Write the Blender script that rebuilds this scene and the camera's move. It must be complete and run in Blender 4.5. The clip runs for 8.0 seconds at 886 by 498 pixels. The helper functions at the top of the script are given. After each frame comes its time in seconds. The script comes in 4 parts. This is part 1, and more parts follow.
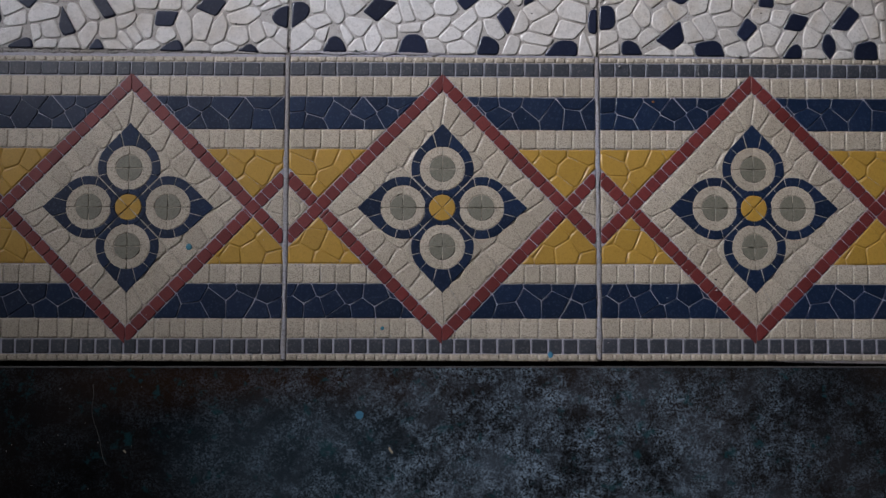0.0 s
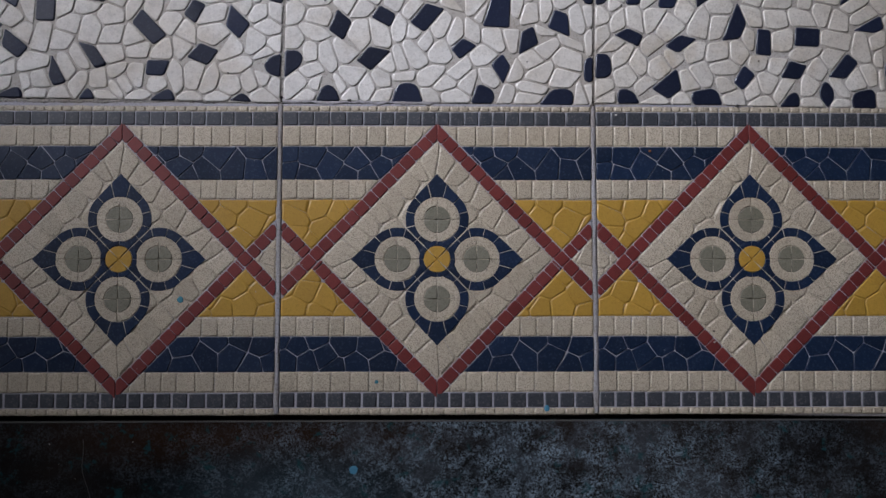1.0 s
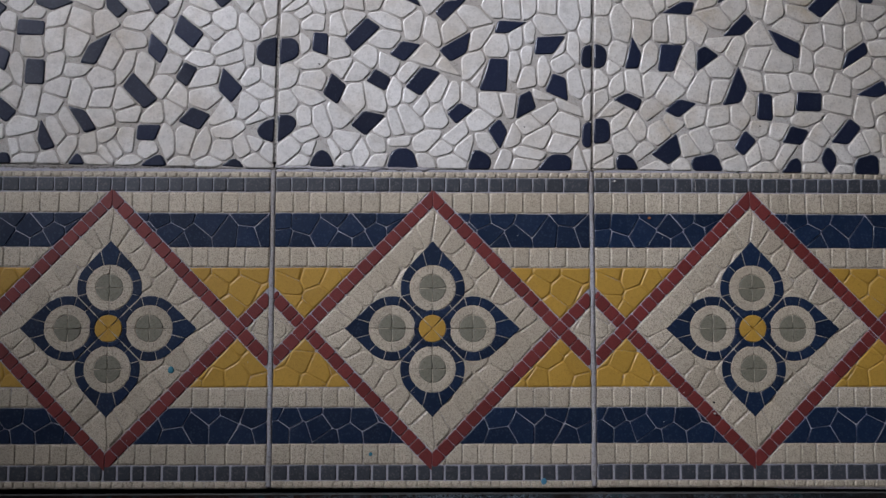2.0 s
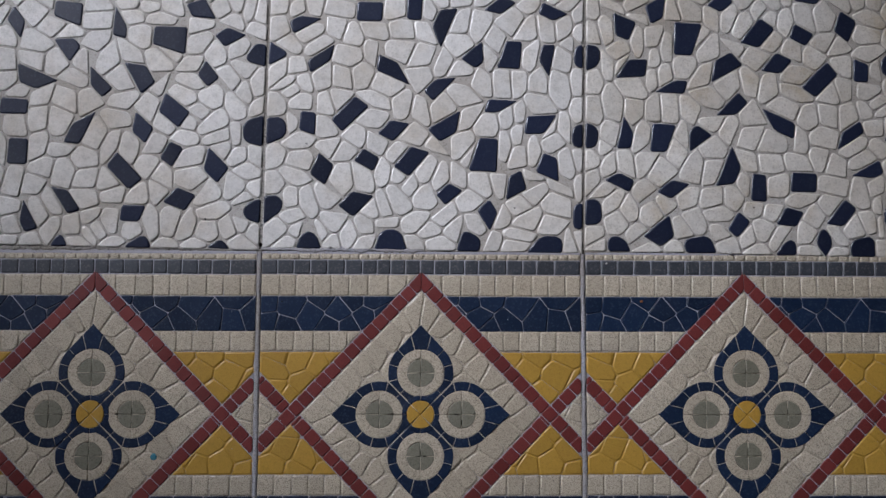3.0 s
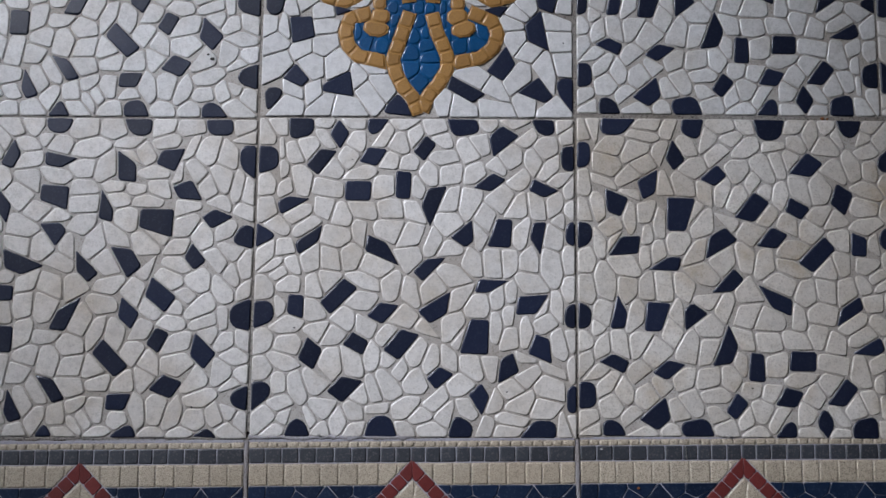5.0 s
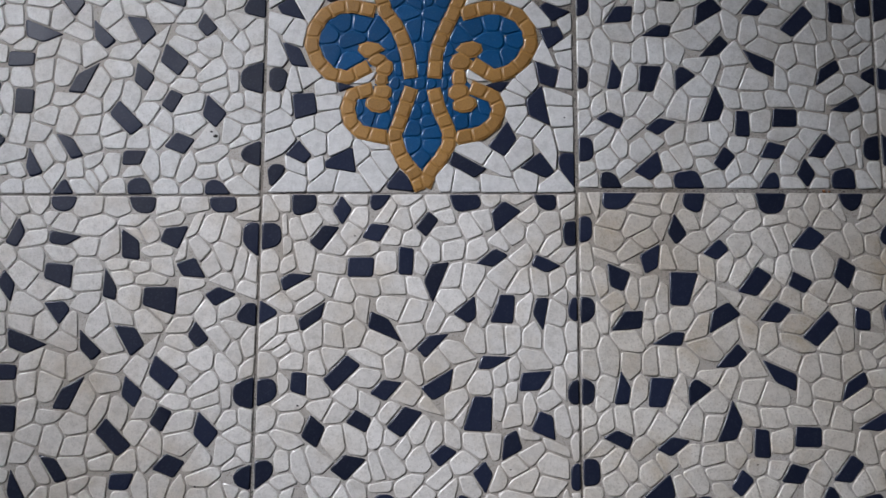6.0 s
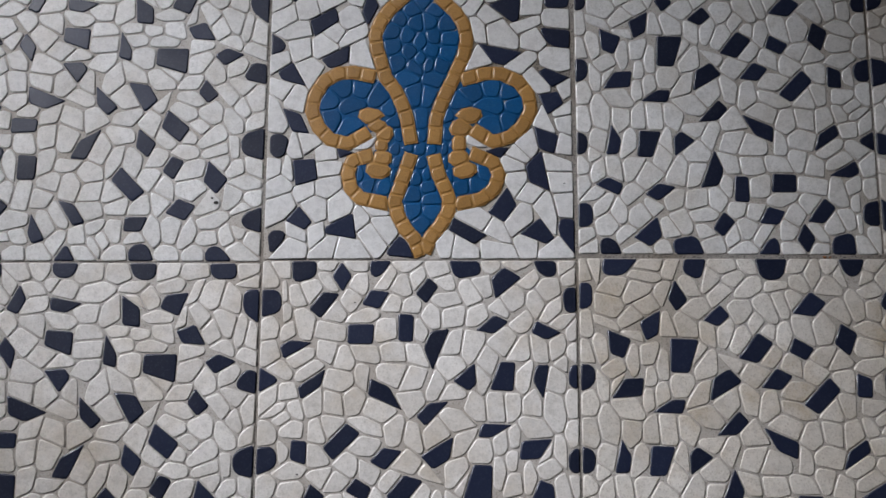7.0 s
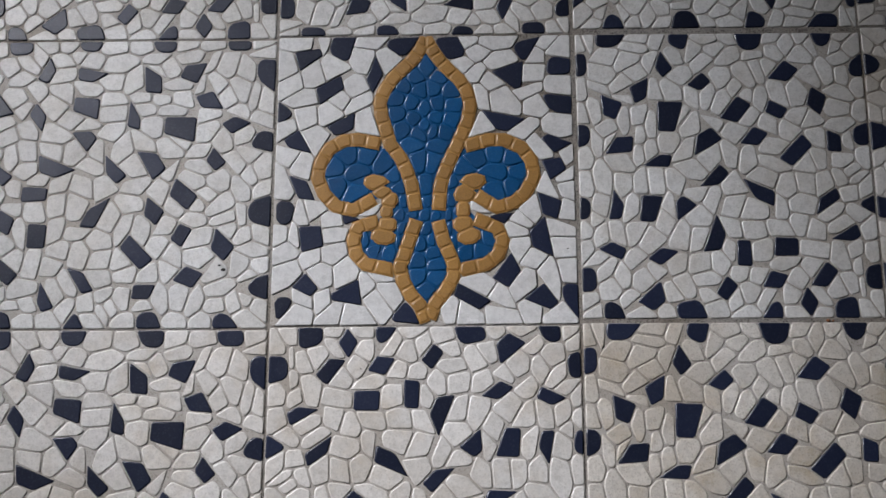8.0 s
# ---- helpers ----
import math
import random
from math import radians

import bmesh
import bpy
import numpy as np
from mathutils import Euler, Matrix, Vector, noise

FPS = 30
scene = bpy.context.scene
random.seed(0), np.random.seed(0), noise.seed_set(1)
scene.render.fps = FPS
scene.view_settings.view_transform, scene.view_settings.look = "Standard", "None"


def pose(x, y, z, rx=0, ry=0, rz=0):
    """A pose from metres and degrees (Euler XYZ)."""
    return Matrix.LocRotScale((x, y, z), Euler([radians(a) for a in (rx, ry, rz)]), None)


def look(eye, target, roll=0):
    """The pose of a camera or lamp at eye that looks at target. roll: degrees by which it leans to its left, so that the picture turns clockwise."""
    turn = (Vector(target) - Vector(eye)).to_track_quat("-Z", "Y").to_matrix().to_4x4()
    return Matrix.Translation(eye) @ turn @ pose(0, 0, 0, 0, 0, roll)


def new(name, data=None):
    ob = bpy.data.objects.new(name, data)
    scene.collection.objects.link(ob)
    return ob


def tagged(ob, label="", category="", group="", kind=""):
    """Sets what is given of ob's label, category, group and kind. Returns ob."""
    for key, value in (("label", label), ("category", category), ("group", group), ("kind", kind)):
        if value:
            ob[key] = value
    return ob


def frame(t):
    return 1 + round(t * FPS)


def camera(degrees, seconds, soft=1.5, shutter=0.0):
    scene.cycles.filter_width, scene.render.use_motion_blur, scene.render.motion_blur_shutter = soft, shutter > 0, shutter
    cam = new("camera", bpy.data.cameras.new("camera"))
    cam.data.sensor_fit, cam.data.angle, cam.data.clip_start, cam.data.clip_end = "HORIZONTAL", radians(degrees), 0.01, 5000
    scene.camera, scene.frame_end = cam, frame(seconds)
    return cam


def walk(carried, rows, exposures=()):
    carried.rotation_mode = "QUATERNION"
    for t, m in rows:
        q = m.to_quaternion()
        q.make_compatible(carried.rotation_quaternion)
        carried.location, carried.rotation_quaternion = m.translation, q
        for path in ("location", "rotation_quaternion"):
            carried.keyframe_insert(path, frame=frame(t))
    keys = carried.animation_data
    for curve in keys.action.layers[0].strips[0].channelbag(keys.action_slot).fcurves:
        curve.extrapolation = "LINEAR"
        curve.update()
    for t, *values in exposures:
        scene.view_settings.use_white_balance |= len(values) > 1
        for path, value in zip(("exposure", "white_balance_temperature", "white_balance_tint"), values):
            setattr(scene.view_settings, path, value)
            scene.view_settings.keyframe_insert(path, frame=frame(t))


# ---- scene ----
# camera: seconds, place in metres, turn in degrees
cam = camera(47.46644252538863, 8.0)
PATH = [
    (0.0, 0.0942, -0.1789, 0.6431, 4.58, -0.75, 0.88),
    (0.5, 0.0968, -0.1645, 0.6413, 4.66, -0.72, 0.66),
    (1.0, 0.0947, -0.1490, 0.6377, 4.90, -0.96, 0.74),
    (1.5, 0.0949, -0.1292, 0.6342, 4.94, -1.03, 0.77),
    (3.0, 0.1029, -0.0612, 0.6237, 5.71, -1.03, 0.95),
    (3.5, 0.1067, -0.0423, 0.6218, 6.50, -0.96, 0.85),
    (4.0, 0.1082, -0.0140, 0.6202, 6.63, -0.90, 0.60),
    (4.5, 0.1123, 0.0083, 0.6205, 7.34, -0.56, 0.55),
    (6.0, 0.1183, 0.0602, 0.6279, 9.40, 0.20, 0.11),
    (6.5, 0.1186, 0.0720, 0.6293, 10.26, 0.42, 0.14),
    (7.0, 0.1221, 0.0874, 0.6326, 10.71, 0.55, 0.08),
    (7.5, 0.1232, 0.0983, 0.6373, 11.60, 0.74, -0.17),
    (8.0, 0.1235, 0.1073, 0.6420, 12.56, 1.01, -0.23),
]
walk(cam, [(t, pose(x, y, z, rx, ry, rz)) for t, x, y, z, rx, ry, rz in PATH],
     [(0.0, -0.24, 6180, 16.2), (1.5, -0.25, 6150, 15.4), (4.5, -0.29, 6080, 13.8), (6.5, -0.26, 6350, 12.9), (8.0, -0.19, 6480, 12.9)])

# daylight: a dull sky outside, one wide soft sun, and a narrow lamp beam in the window's opening
world = bpy.data.worlds.new("sky")
scene.world = world
world.use_nodes = True
sky = world.node_tree.nodes.new("ShaderNodeTexSky")
sky.sky_type, sky.sun_disc = "NISHITA", False
sky.sun_elevation, sky.sun_rotation = radians(35), radians(-100)
world.node_tree.links.new(sky.outputs["Color"], world.node_tree.nodes["Background"].inputs["Color"])
world.node_tree.nodes["Background"].inputs["Strength"].default_value = 0.1

sun = new("sun", bpy.data.lights.new("sun", "SUN"))
sun.data.energy, sun.data.angle, sun.data.color = 0.6, radians(12), (1.0, 0.95, 0.88)
sun.matrix_world = look((-4, 6, 8), (0, 0, 0))

# the small window opening high in the left wall
WINDOW_Y, WINDOW_Z = (1.42, 2.08), (1.45, 2.1)
ROOM_X, ROOM_Y, ROOM_Z = (-1.7, 2.1), (-1.1, 2.5), 2.7


def beam_panel(name, m, width, height, watts, colour, spread):
    lamp = new(name, bpy.data.lights.new(name, "AREA"))
    lamp.data.shape, lamp.data.size, lamp.data.size_y = "RECTANGLE", width, height
    lamp.data.energy, lamp.data.color = watts, colour
    lamp.data.spread = radians(spread)
    lamp.matrix_world = m
    return lamp


# unseen lamp; its narrow spread pools light on the floor like lens vignetting
beam_panel("narrow_window_beam", look((ROOM_X[0] + 0.02, 1.75, 1.78), (0.075, 0.13, 0.0)), 0.52, 0.52, 2.15, (0.93, 0.95, 1.0), 17.6)


# ---- materials ----
def material(name, build):
    m = bpy.data.materials.new(name)
    m.use_nodes = True
    tree = m.node_tree
    bsdf = tree.nodes["Principled BSDF"]

    def node(kind, **values):
        n = tree.nodes.new(kind)
        for key, value in values.items():
            if key in n.inputs:
                n.inputs[key].default_value = value
        return n

    build(tree, bsdf, node, tree.links.new)
    return m


def noise_node(node, link, coord, scale, detail=4.0, rough=0.6):
    n = node("ShaderNodeTexNoise", Scale=scale, Detail=detail, Roughness=rough)
    link(coord, n.inputs["Vector"])
    return n


def ramp(node, link, value, stops):
    r = node("ShaderNodeValToRGB")
    link(value, r.inputs["Fac"])
    els = r.color_ramp.elements
    while len(els) < len(stops):
        els.new(0.5)
    for el, (at, c) in zip(els, stops):
        el.position, el.color = at, (*c, 1.0) if len(c) == 3 else (c[0], c[0], c[0], 1.0)
    return r.outputs["Color"]


def mixed(tree, node, link, fac, a, b, blend="MIX"):
    n = tree.nodes.new("ShaderNodeMix")
    n.data_type, n.blend_type = "RGBA", blend
    for slot, value in ((0, fac), (6, a), (7, b)):
        if hasattr(value, "links"):
            link(value, n.inputs[slot])
        else:
            n.inputs[slot].default_value = value if slot == 0 else (*value, 1.0)
    return n.outputs[2]


def cement(name, base, rough=0.5, vary=0.10, stain=0.14, grit=0.1, speck=0.0, speck_colour=(0.1, 0.09, 0.07), relief=0.00012, tea=0.0, dirt=(0.34, 0.28, 0.2)):
    """Pigmented cement: tone that differs from piece to piece, worn patches, fine grain, small pits."""
    def build(tree, bsdf, node, link):
        where = node("ShaderNodeNewGeometry").outputs["Position"]
        info = node("ShaderNodeObjectInfo").outputs["Random"]
        island = node("ShaderNodeNewGeometry").outputs["Random Per Island"]
        both = node("ShaderNodeMath")
        both.operation = "FRACT"
        add = node("ShaderNodeMath")
        link(info, add.inputs[0]), link(island, add.inputs[1])
        link(add.outputs[0], both.inputs[0])
        dark = tuple(c * (1 - vary) for c in base)
        lite = tuple(min(0.9, c * (1 + vary)) for c in base)
        tone = ramp(node, link, both.outputs[0], [(0.0, dark), (1.0, lite)])
        broad = noise_node(node, link, where, 9.0, 5.0, 0.6)
        patch = ramp(node, link, broad.outputs["Fac"], [(0.42, (0.0,)), (0.72, (stain,))])
        col = mixed(tree, node, link, patch, tone, tuple(c * d * 1.6 for c, d in zip(base, dirt)))
        if tea:
            runs = noise_node(node, link, where, 21.0, 7.0, 0.68)
            brown = ramp(node, link, runs.outputs["Fac"], [(0.49, (0.0,)), (0.60, (0.45 * tea,)), (0.70, (tea,))])
            col = mixed(tree, node, link, brown, col, tuple(c * d for c, d in zip(base, (0.66, 0.56, 0.42))))
            scuff = noise_node(node, link, where, 150.0, 5.0, 0.75)
            dull = ramp(node, link, scuff.outputs["Fac"], [(0.36, (0.80,)), (0.54, (1.0,))])
            col = mixed(tree, node, link, 0.8, col, dull, "MULTIPLY")
        fine = noise_node(node, link, where, 420.0, 6.0, 0.7)
        grain = ramp(node, link, fine.outputs["Fac"], [(0.3, (0.86,)), (0.7, (1.0,))])
        col = mixed(tree, node, link, 1.0, col, grain, "MULTIPLY")
        sand = noise_node(node, link, where, 1500.0, 3.0, 0.7)
        gritty = ramp(node, link, sand.outputs["Fac"], [(0.34, (1 - 2.2 * grit,)), (0.48, (0.95,)), (0.66, (1.0,))])
        col = mixed(tree, node, link, 1.0, col, gritty, "MULTIPLY")
        pits = node("ShaderNodeTexVoronoi", Scale=620.0)
        link(where, pits.inputs["Vector"])
        gate = noise_node(node, link, where, 260.0, 2.0)
        near = ramp(node, link, pits.outputs["Distance"], [(0.2, (1.0,)), (0.5, (0.0,))])
        some = ramp(node, link, gate.outputs["Fac"], [(0.42, (0.0,)), (0.52, (1.0,))])
        spots = mixed(tree, node, link, 1.0, near, some, "MULTIPLY")
        amount = mixed(tree, node, link, 1.0, spots, (speck, speck, speck), "MULTIPLY")
        col = mixed(tree, node, link, amount, col, speck_colour)
        link(col, bsdf.inputs["Base Color"])
        sheen = noise_node(node, link, where, 34.0, 4.0)
        gloss = node("ShaderNodeMapRange")
        for key, value in (("To Min", rough - 0.18), ("To Max", rough + 0.08)):
            gloss.inputs[key].default_value = value
        link(sheen.outputs["Fac"], gloss.inputs["Value"])
        link(gloss.outputs[0], bsdf.inputs["Roughness"])
        wave = noise_node(node, link, where, 70.0, 3.0)
        high = mixed(tree, node, link, 0.35, wave.outputs["Fac"], fine.outputs["Fac"])
        bump = node("ShaderNodeBump", Strength=0.55, Distance=relief * 4)
        link(high, bump.inputs["Height"])
        link(bump.outputs["Normal"], bsdf.inputs["Normal"])
        bsdf.inputs["Specular IOR Level"].default_value = 0.5
    return material(name, build)


M = {
    "white": cement("white_cement", (0.74, 0.715, 0.675), 0.36, 0.09, 0.45, tea=0.62, relief=0.0002, grit=0.06, speck=0.3, speck_colour=(0.3, 0.27, 0.22)),
    "white_pale": cement("pale_white_cement", (0.715, 0.71, 0.69), 0.36, 0.08, 0.35, tea=0.4, relief=0.0002, grit=0.06, speck=0.3, speck_colour=(0.3, 0.28, 0.24)),
    "white_worn": cement("stained_white_cement", (0.70, 0.665, 0.605), 0.42, 0.1, 0.6, tea=0.85, relief=0.0002, grit=0.08, speck=0.4, speck_colour=(0.26, 0.22, 0.17)),
    "white_clean": cement("clean_white_cement", (0.70, 0.695, 0.68), 0.34, 0.05, 0.1, tea=0.12, relief=0.0002, grit=0.04, speck=0.15, speck_colour=(0.35, 0.32, 0.28)),
    "navy": cement("navy_cement", (0.013, 0.018, 0.040), 0.38, 0.3, 0.2, grit=0.15, speck=0.12, speck_colour=(0.12, 0.13, 0.16), dirt=(0.9, 0.8, 0.7)),
    "blue": cement("blue_cement", (0.0005, 0.066, 0.188), 0.4, 0.16, 0.12, grit=0.1, speck=0.06, speck_colour=(0.2, 0.3, 0.36), dirt=(0.6, 0.6, 0.6)),
    "ochre": cement("ochre_cement", (0.36, 0.19, 0.05), 0.48, 0.14, 0.2, grit=0.12, speck=0.2, speck_colour=(0.12, 0.07, 0.03)),
    "cream": cement("cream_cement", (0.54, 0.468, 0.36), 0.46, 0.09, 0.25, grit=0.36, speck=0.45, relief=0.0003, speck_colour=(0.17, 0.14, 0.1)),
    "grey": cement("grey_cement", (0.046, 0.051, 0.062), 0.55, 0.16, 0.2, grit=0.25, speck=0.4, speck_colour=(0.16, 0.15, 0.14)),
    "midnight": cement("dark_blue_cement", (0.008, 0.019, 0.047), 0.42, 0.25, 0.25, grit=0.2, speck=0.2, speck_colour=(0.12, 0.14, 0.19), dirt=(0.8, 0.8, 0.8)),
    "red": cement("red_oxide_cement", (0.17, 0.031, 0.028), 0.5, 0.16, 0.25, grit=0.15, speck=0.25, speck_colour=(0.1, 0.02, 0.02)),
    "yellow": cement("yellow_cement", (0.46, 0.27, 0.045), 0.48, 0.08, 0.2, grit=0.08, speck=0.25, speck_colour=(0.22, 0.12, 0.02)),
    "olive": cement("olive_grey_cement", (0.21, 0.20, 0.15), 0.5, 0.08, 0.2, grit=0.22, speck=0.4, speck_colour=(0.1, 0.1, 0.07)),
    "bed": cement("warm_grey_cement_bed", (0.46, 0.43, 0.39), 0.7, 0.0, 0.6, grit=0.15, speck=0.5, speck_colour=(0.12, 0.1, 0.08)),
    "bed_border": cement("pale_grey_cement_bed", (0.37, 0.365, 0.41), 0.7, 0.0, 0.4, grit=0.15, speck=0.3, speck_colour=(0.12, 0.11, 0.1)),
    "joint": cement("dirty_joint_mortar", (0.31, 0.285, 0.255), 0.85, 0.0, 0.9, grit=0.42, speck=0.8, speck_colour=(0.03, 0.025, 0.02)),
    "joint_pale": cement("pale_joint_mortar", (0.36, 0.35, 0.37), 0.8, 0.0, 0.8, grit=0.2, speck=0.5, speck_colour=(0.12, 0.09, 0.07)),
    "plaster": cement("white_wall_plaster", (0.55, 0.54, 0.52), 0.85, 0.0, 0.2),
}


def slab_look(tree, bsdf, node, link):
    """Near-black stone, rust brown in patches, scuffed to a grainy dull blue that is painted brighter where more light
    falls, with faint green stains.
    """
    where = node("ShaderNodeNewGeometry").outputs["Position"]
    broad = noise_node(node, link, where, 6.0, 5.0, 0.6)
    mid = noise_node(node, link, where, 24.0, 10.0, 0.74)
    fine = noise_node(node, link, where, 380.0, 7.0, 0.85)
    body = ramp(node, link, broad.outputs["Fac"], [(0.38, (0.003, 0.003, 0.0033)), (0.50, (0.010, 0.0085, 0.008)), (0.62, (0.018, 0.012, 0.009))])

    def near(x, y, sx, sy, stops):
        """One where the stone lies close to (x, y), fading out with a ragged edge."""
        at = node("ShaderNodeMapping")
        at.inputs["Location"].default_value = (-x * sx, -y * sy, 0)
        at.inputs["Scale"].default_value = (sx, sy, 0)
        link(where, at.inputs["Vector"])
        far = node("ShaderNodeVectorMath")
        far.operation = "LENGTH"
        link(at.outputs[0], far.inputs[0])
        ragged = node("ShaderNodeMath")
        ragged.operation = "MULTIPLY_ADD"
        link(mid.outputs["Fac"], ragged.inputs[0])
        ragged.inputs[1].default_value = 0.5
        link(far.outputs["Value"], ragged.inputs[2])
        return ramp(node, link, ragged.outputs[0], stops)

    rust = near(-0.03, -0.214, 4.6, 30.0, [(0.35, (0.6,)), (1.0, (0.0,))])
    body = mixed(tree, node, link, rust, body, (0.032, 0.013, 0.004))
    # light falling off towards both ends, painted into the strength of the scuffs
    lit_scuffs = near(0.16, -0.355, 2.75, 3.1, [(0.45, (1.0,)), (1.0, (0.0,))])
    film = near(0.01, -0.262, 7.5, 16.0, [(0.55, (1.0,)), (1.15, (0.0,))])
    patch = ramp(node, link, mid.outputs["Fac"], [(0.48, (0.0,)), (0.55, (0.5,)), (0.64, (1.0,))])
    haze = mixed(tree, node, link, 1.0, lit_scuffs, patch, "MULTIPLY")
    col = mixed(tree, node, link, film, body, (0.018, 0.028, 0.035))
    col = mixed(tree, node, link, haze, col, (0.075, 0.095, 0.115))
    grains = noise_node(node, link, where, 850.0, 4.0, 0.8)
    sharp = ramp(node, link, grains.outputs["Fac"], [(0.48, (0.0,)), (0.53, (1.0,))])
    clump = noise_node(node, link, where, 62.0, 12.0, 0.84)
    where_clumped = ramp(node, link, clump.outputs["Fac"], [(0.44, (0.05,)), (0.52, (0.45,)), (0.60, (1.0,))])
    bits = mixed(tree, node, link, 1.0, sharp, where_clumped, "MULTIPLY")
    keep = mixed(tree, node, link, 0.75, (0.3, 0.3, 0.3), lit_scuffs)
    bits = mixed(tree, node, link, 1.0, bits, keep, "MULTIPLY")
    col = mixed(tree, node, link, bits, col, (0.36, 0.47, 0.56))
    shift = node("ShaderNodeMapping")
    shift.inputs["Location"].default_value = (3.1, 7.7, 0)
    link(where, shift.inputs["Vector"])
    stain = noise_node(node, link, shift.outputs[0], 95.0, 6.0, 0.7)
    green = ramp(node, link, stain.outputs["Fac"], [(0.585, (0.0,)), (0.66, (0.7,))])
    col = mixed(tree, node, link, green, col, (0.010, 0.055, 0.062))
    link(col, bsdf.inputs["Base Color"])
    gloss = ramp(node, link, mid.outputs["Fac"], [(0.35, (0.42,)), (0.65, (0.65,))])
    link(gloss, bsdf.inputs["Roughness"])
    bsdf.inputs["Specular IOR Level"].default_value = 0.06
    bump = node("ShaderNodeBump", Strength=0.5, Distance=0.0005)
    link(fine.outputs["Fac"], bump.inputs["Height"])
    link(bump.outputs["Normal"], bsdf.inputs["Normal"])


M["slab"] = material("black_stone", slab_look)


def plain_look(colour, rough):
    def build(tree, bsdf, node, link):
        where = node("ShaderNodeNewGeometry").outputs["Position"]
        n = noise_node(node, link, where, 500.0, 4.0)
        col = ramp(node, link, n.outputs["Fac"], [(0.3, tuple(c * 0.8 for c in colour)), (0.7, colour)])
        link(col, bsdf.inputs["Base Color"])
        bsdf.inputs["Roughness"].default_value = rough
    return build


M["paint_blue"] = material("sky_blue_paint", plain_look((0.055, 0.21, 0.32), 0.5))
M["paint_teal"] = material("teal_paint", plain_look((0.045, 0.2, 0.26), 0.5))
M["dust"] = material("pale_dust", plain_look((0.4, 0.39, 0.36), 0.8))
M["pit"] = material("dark_dirt", plain_look((0.02, 0.017, 0.014), 0.8))
# for the fine scratch, and for the highlight painted along the slab's arris
M["scratch"] = material("pale_scratch_and_highlight", plain_look((0.10, 0.098, 0.09), 0.6))
M["rust"] = material("rust", plain_look((0.22, 0.085, 0.03), 0.9))
M["straw"] = material("dry_straw", plain_look((0.45, 0.38, 0.26), 0.7))


# ---- helpers for meshes ----
def outline_area(p):
    return sum(a[0] * b[1] - b[0] * a[1] for a, b in zip(p, p[1:] + p[:1])) / 2


def half_plane(p, nx, ny, d):
    """What of the convex outline p lies on x*nx + y*ny <= d."""
    made = []
    for a, b in zip(p, p[1:] + p[:1]):
        da, db = a[0] * nx + a[1] * ny - d, b[0] * nx + b[1] * ny - d
        if da <= 0:
            made.append(a)
        if (da < 0 < db) or (db < 0 < da):
            s = da / (da - db)
            made.append((a[0] + s * (b[0] - a[0]), a[1] + s * (b[1] - a[1])))
    return made


def tidy(p, least=0.25):
    made = []
    for q in p:
        if not made or math.dist(q, made[-1]) > least:
            made.append(q)
    while len(made) > 1 and math.dist(made[0], made[-1]) <= least:
        made.pop()
    return made


def shrunk(p, by):
    """The outline moved inwards by a distance, with mitred corners."""
    n, made = len(p), []
    for i in range(n):
        (ax, ay), (bx, by_), (cx, cy) = p[i - 1], p[i], p[(i + 1) % n]
        u, v = Vector((bx - ax, by_ - ay)).normalized(), Vector((cx - bx, cy - by_)).normalized()
        m = Vector((-u.y - v.y, u.x + v.x))
        k = max(0.45, m.length / 2)
        m = m.normalized() if m.length > 1e-6 else Vector((-u.y, u.x))
        made.append((bx + m.x * by / k, by_ + m.y * by / k))
    return made


def rounded(p, cut, rim=1e9):
    """The outline with its corners cut off, but for those that lie beyond the rim."""
    made, n = [], len(p)
    for i in range(n):
        a, b, c = Vector(p[i - 1]), Vector(p[i]), Vector(p[(i + 1) % n])
        if max(abs(b.x), abs(b.y)) > rim:
            made.append(tuple(b))
            continue
        la, lc = (a - b).length, (c - b).length
        ka, kc = min(cut, la * 0.3) / la, min(cut, lc * 0.3) / lc
        made += [tuple(b.lerp(a, ka)), tuple(b.lerp(c, kc))]
    return made


def inset(p, by):
    """The outline moved inwards; where a side would turn over, drawn towards its middle instead."""
    q = shrunk(p, by)
    n = len(p)
    if all((q[(i + 1) % n][0] - q[i][0]) * (p[(i + 1) % n][0] - p[i][0]) + (q[(i + 1) % n][1] - q[i][1]) * (p[(i + 1) % n][1] - p[i][1]) > 0 for i in range(n)):
        return q
    area, round_ = abs(outline_area(p)), sum(math.dist(a, b) for a, b in zip(p, p[1:] + p[:1]))
    keep = max(0.3, 1 - by * round_ / (2 * area))
    cx, cy = sum(a[0] for a in p) / n, sum(a[1] for a in p) / n
    return [(cx + (x - cx) * keep, cy + (y - cy) * keep) for x, y in p]


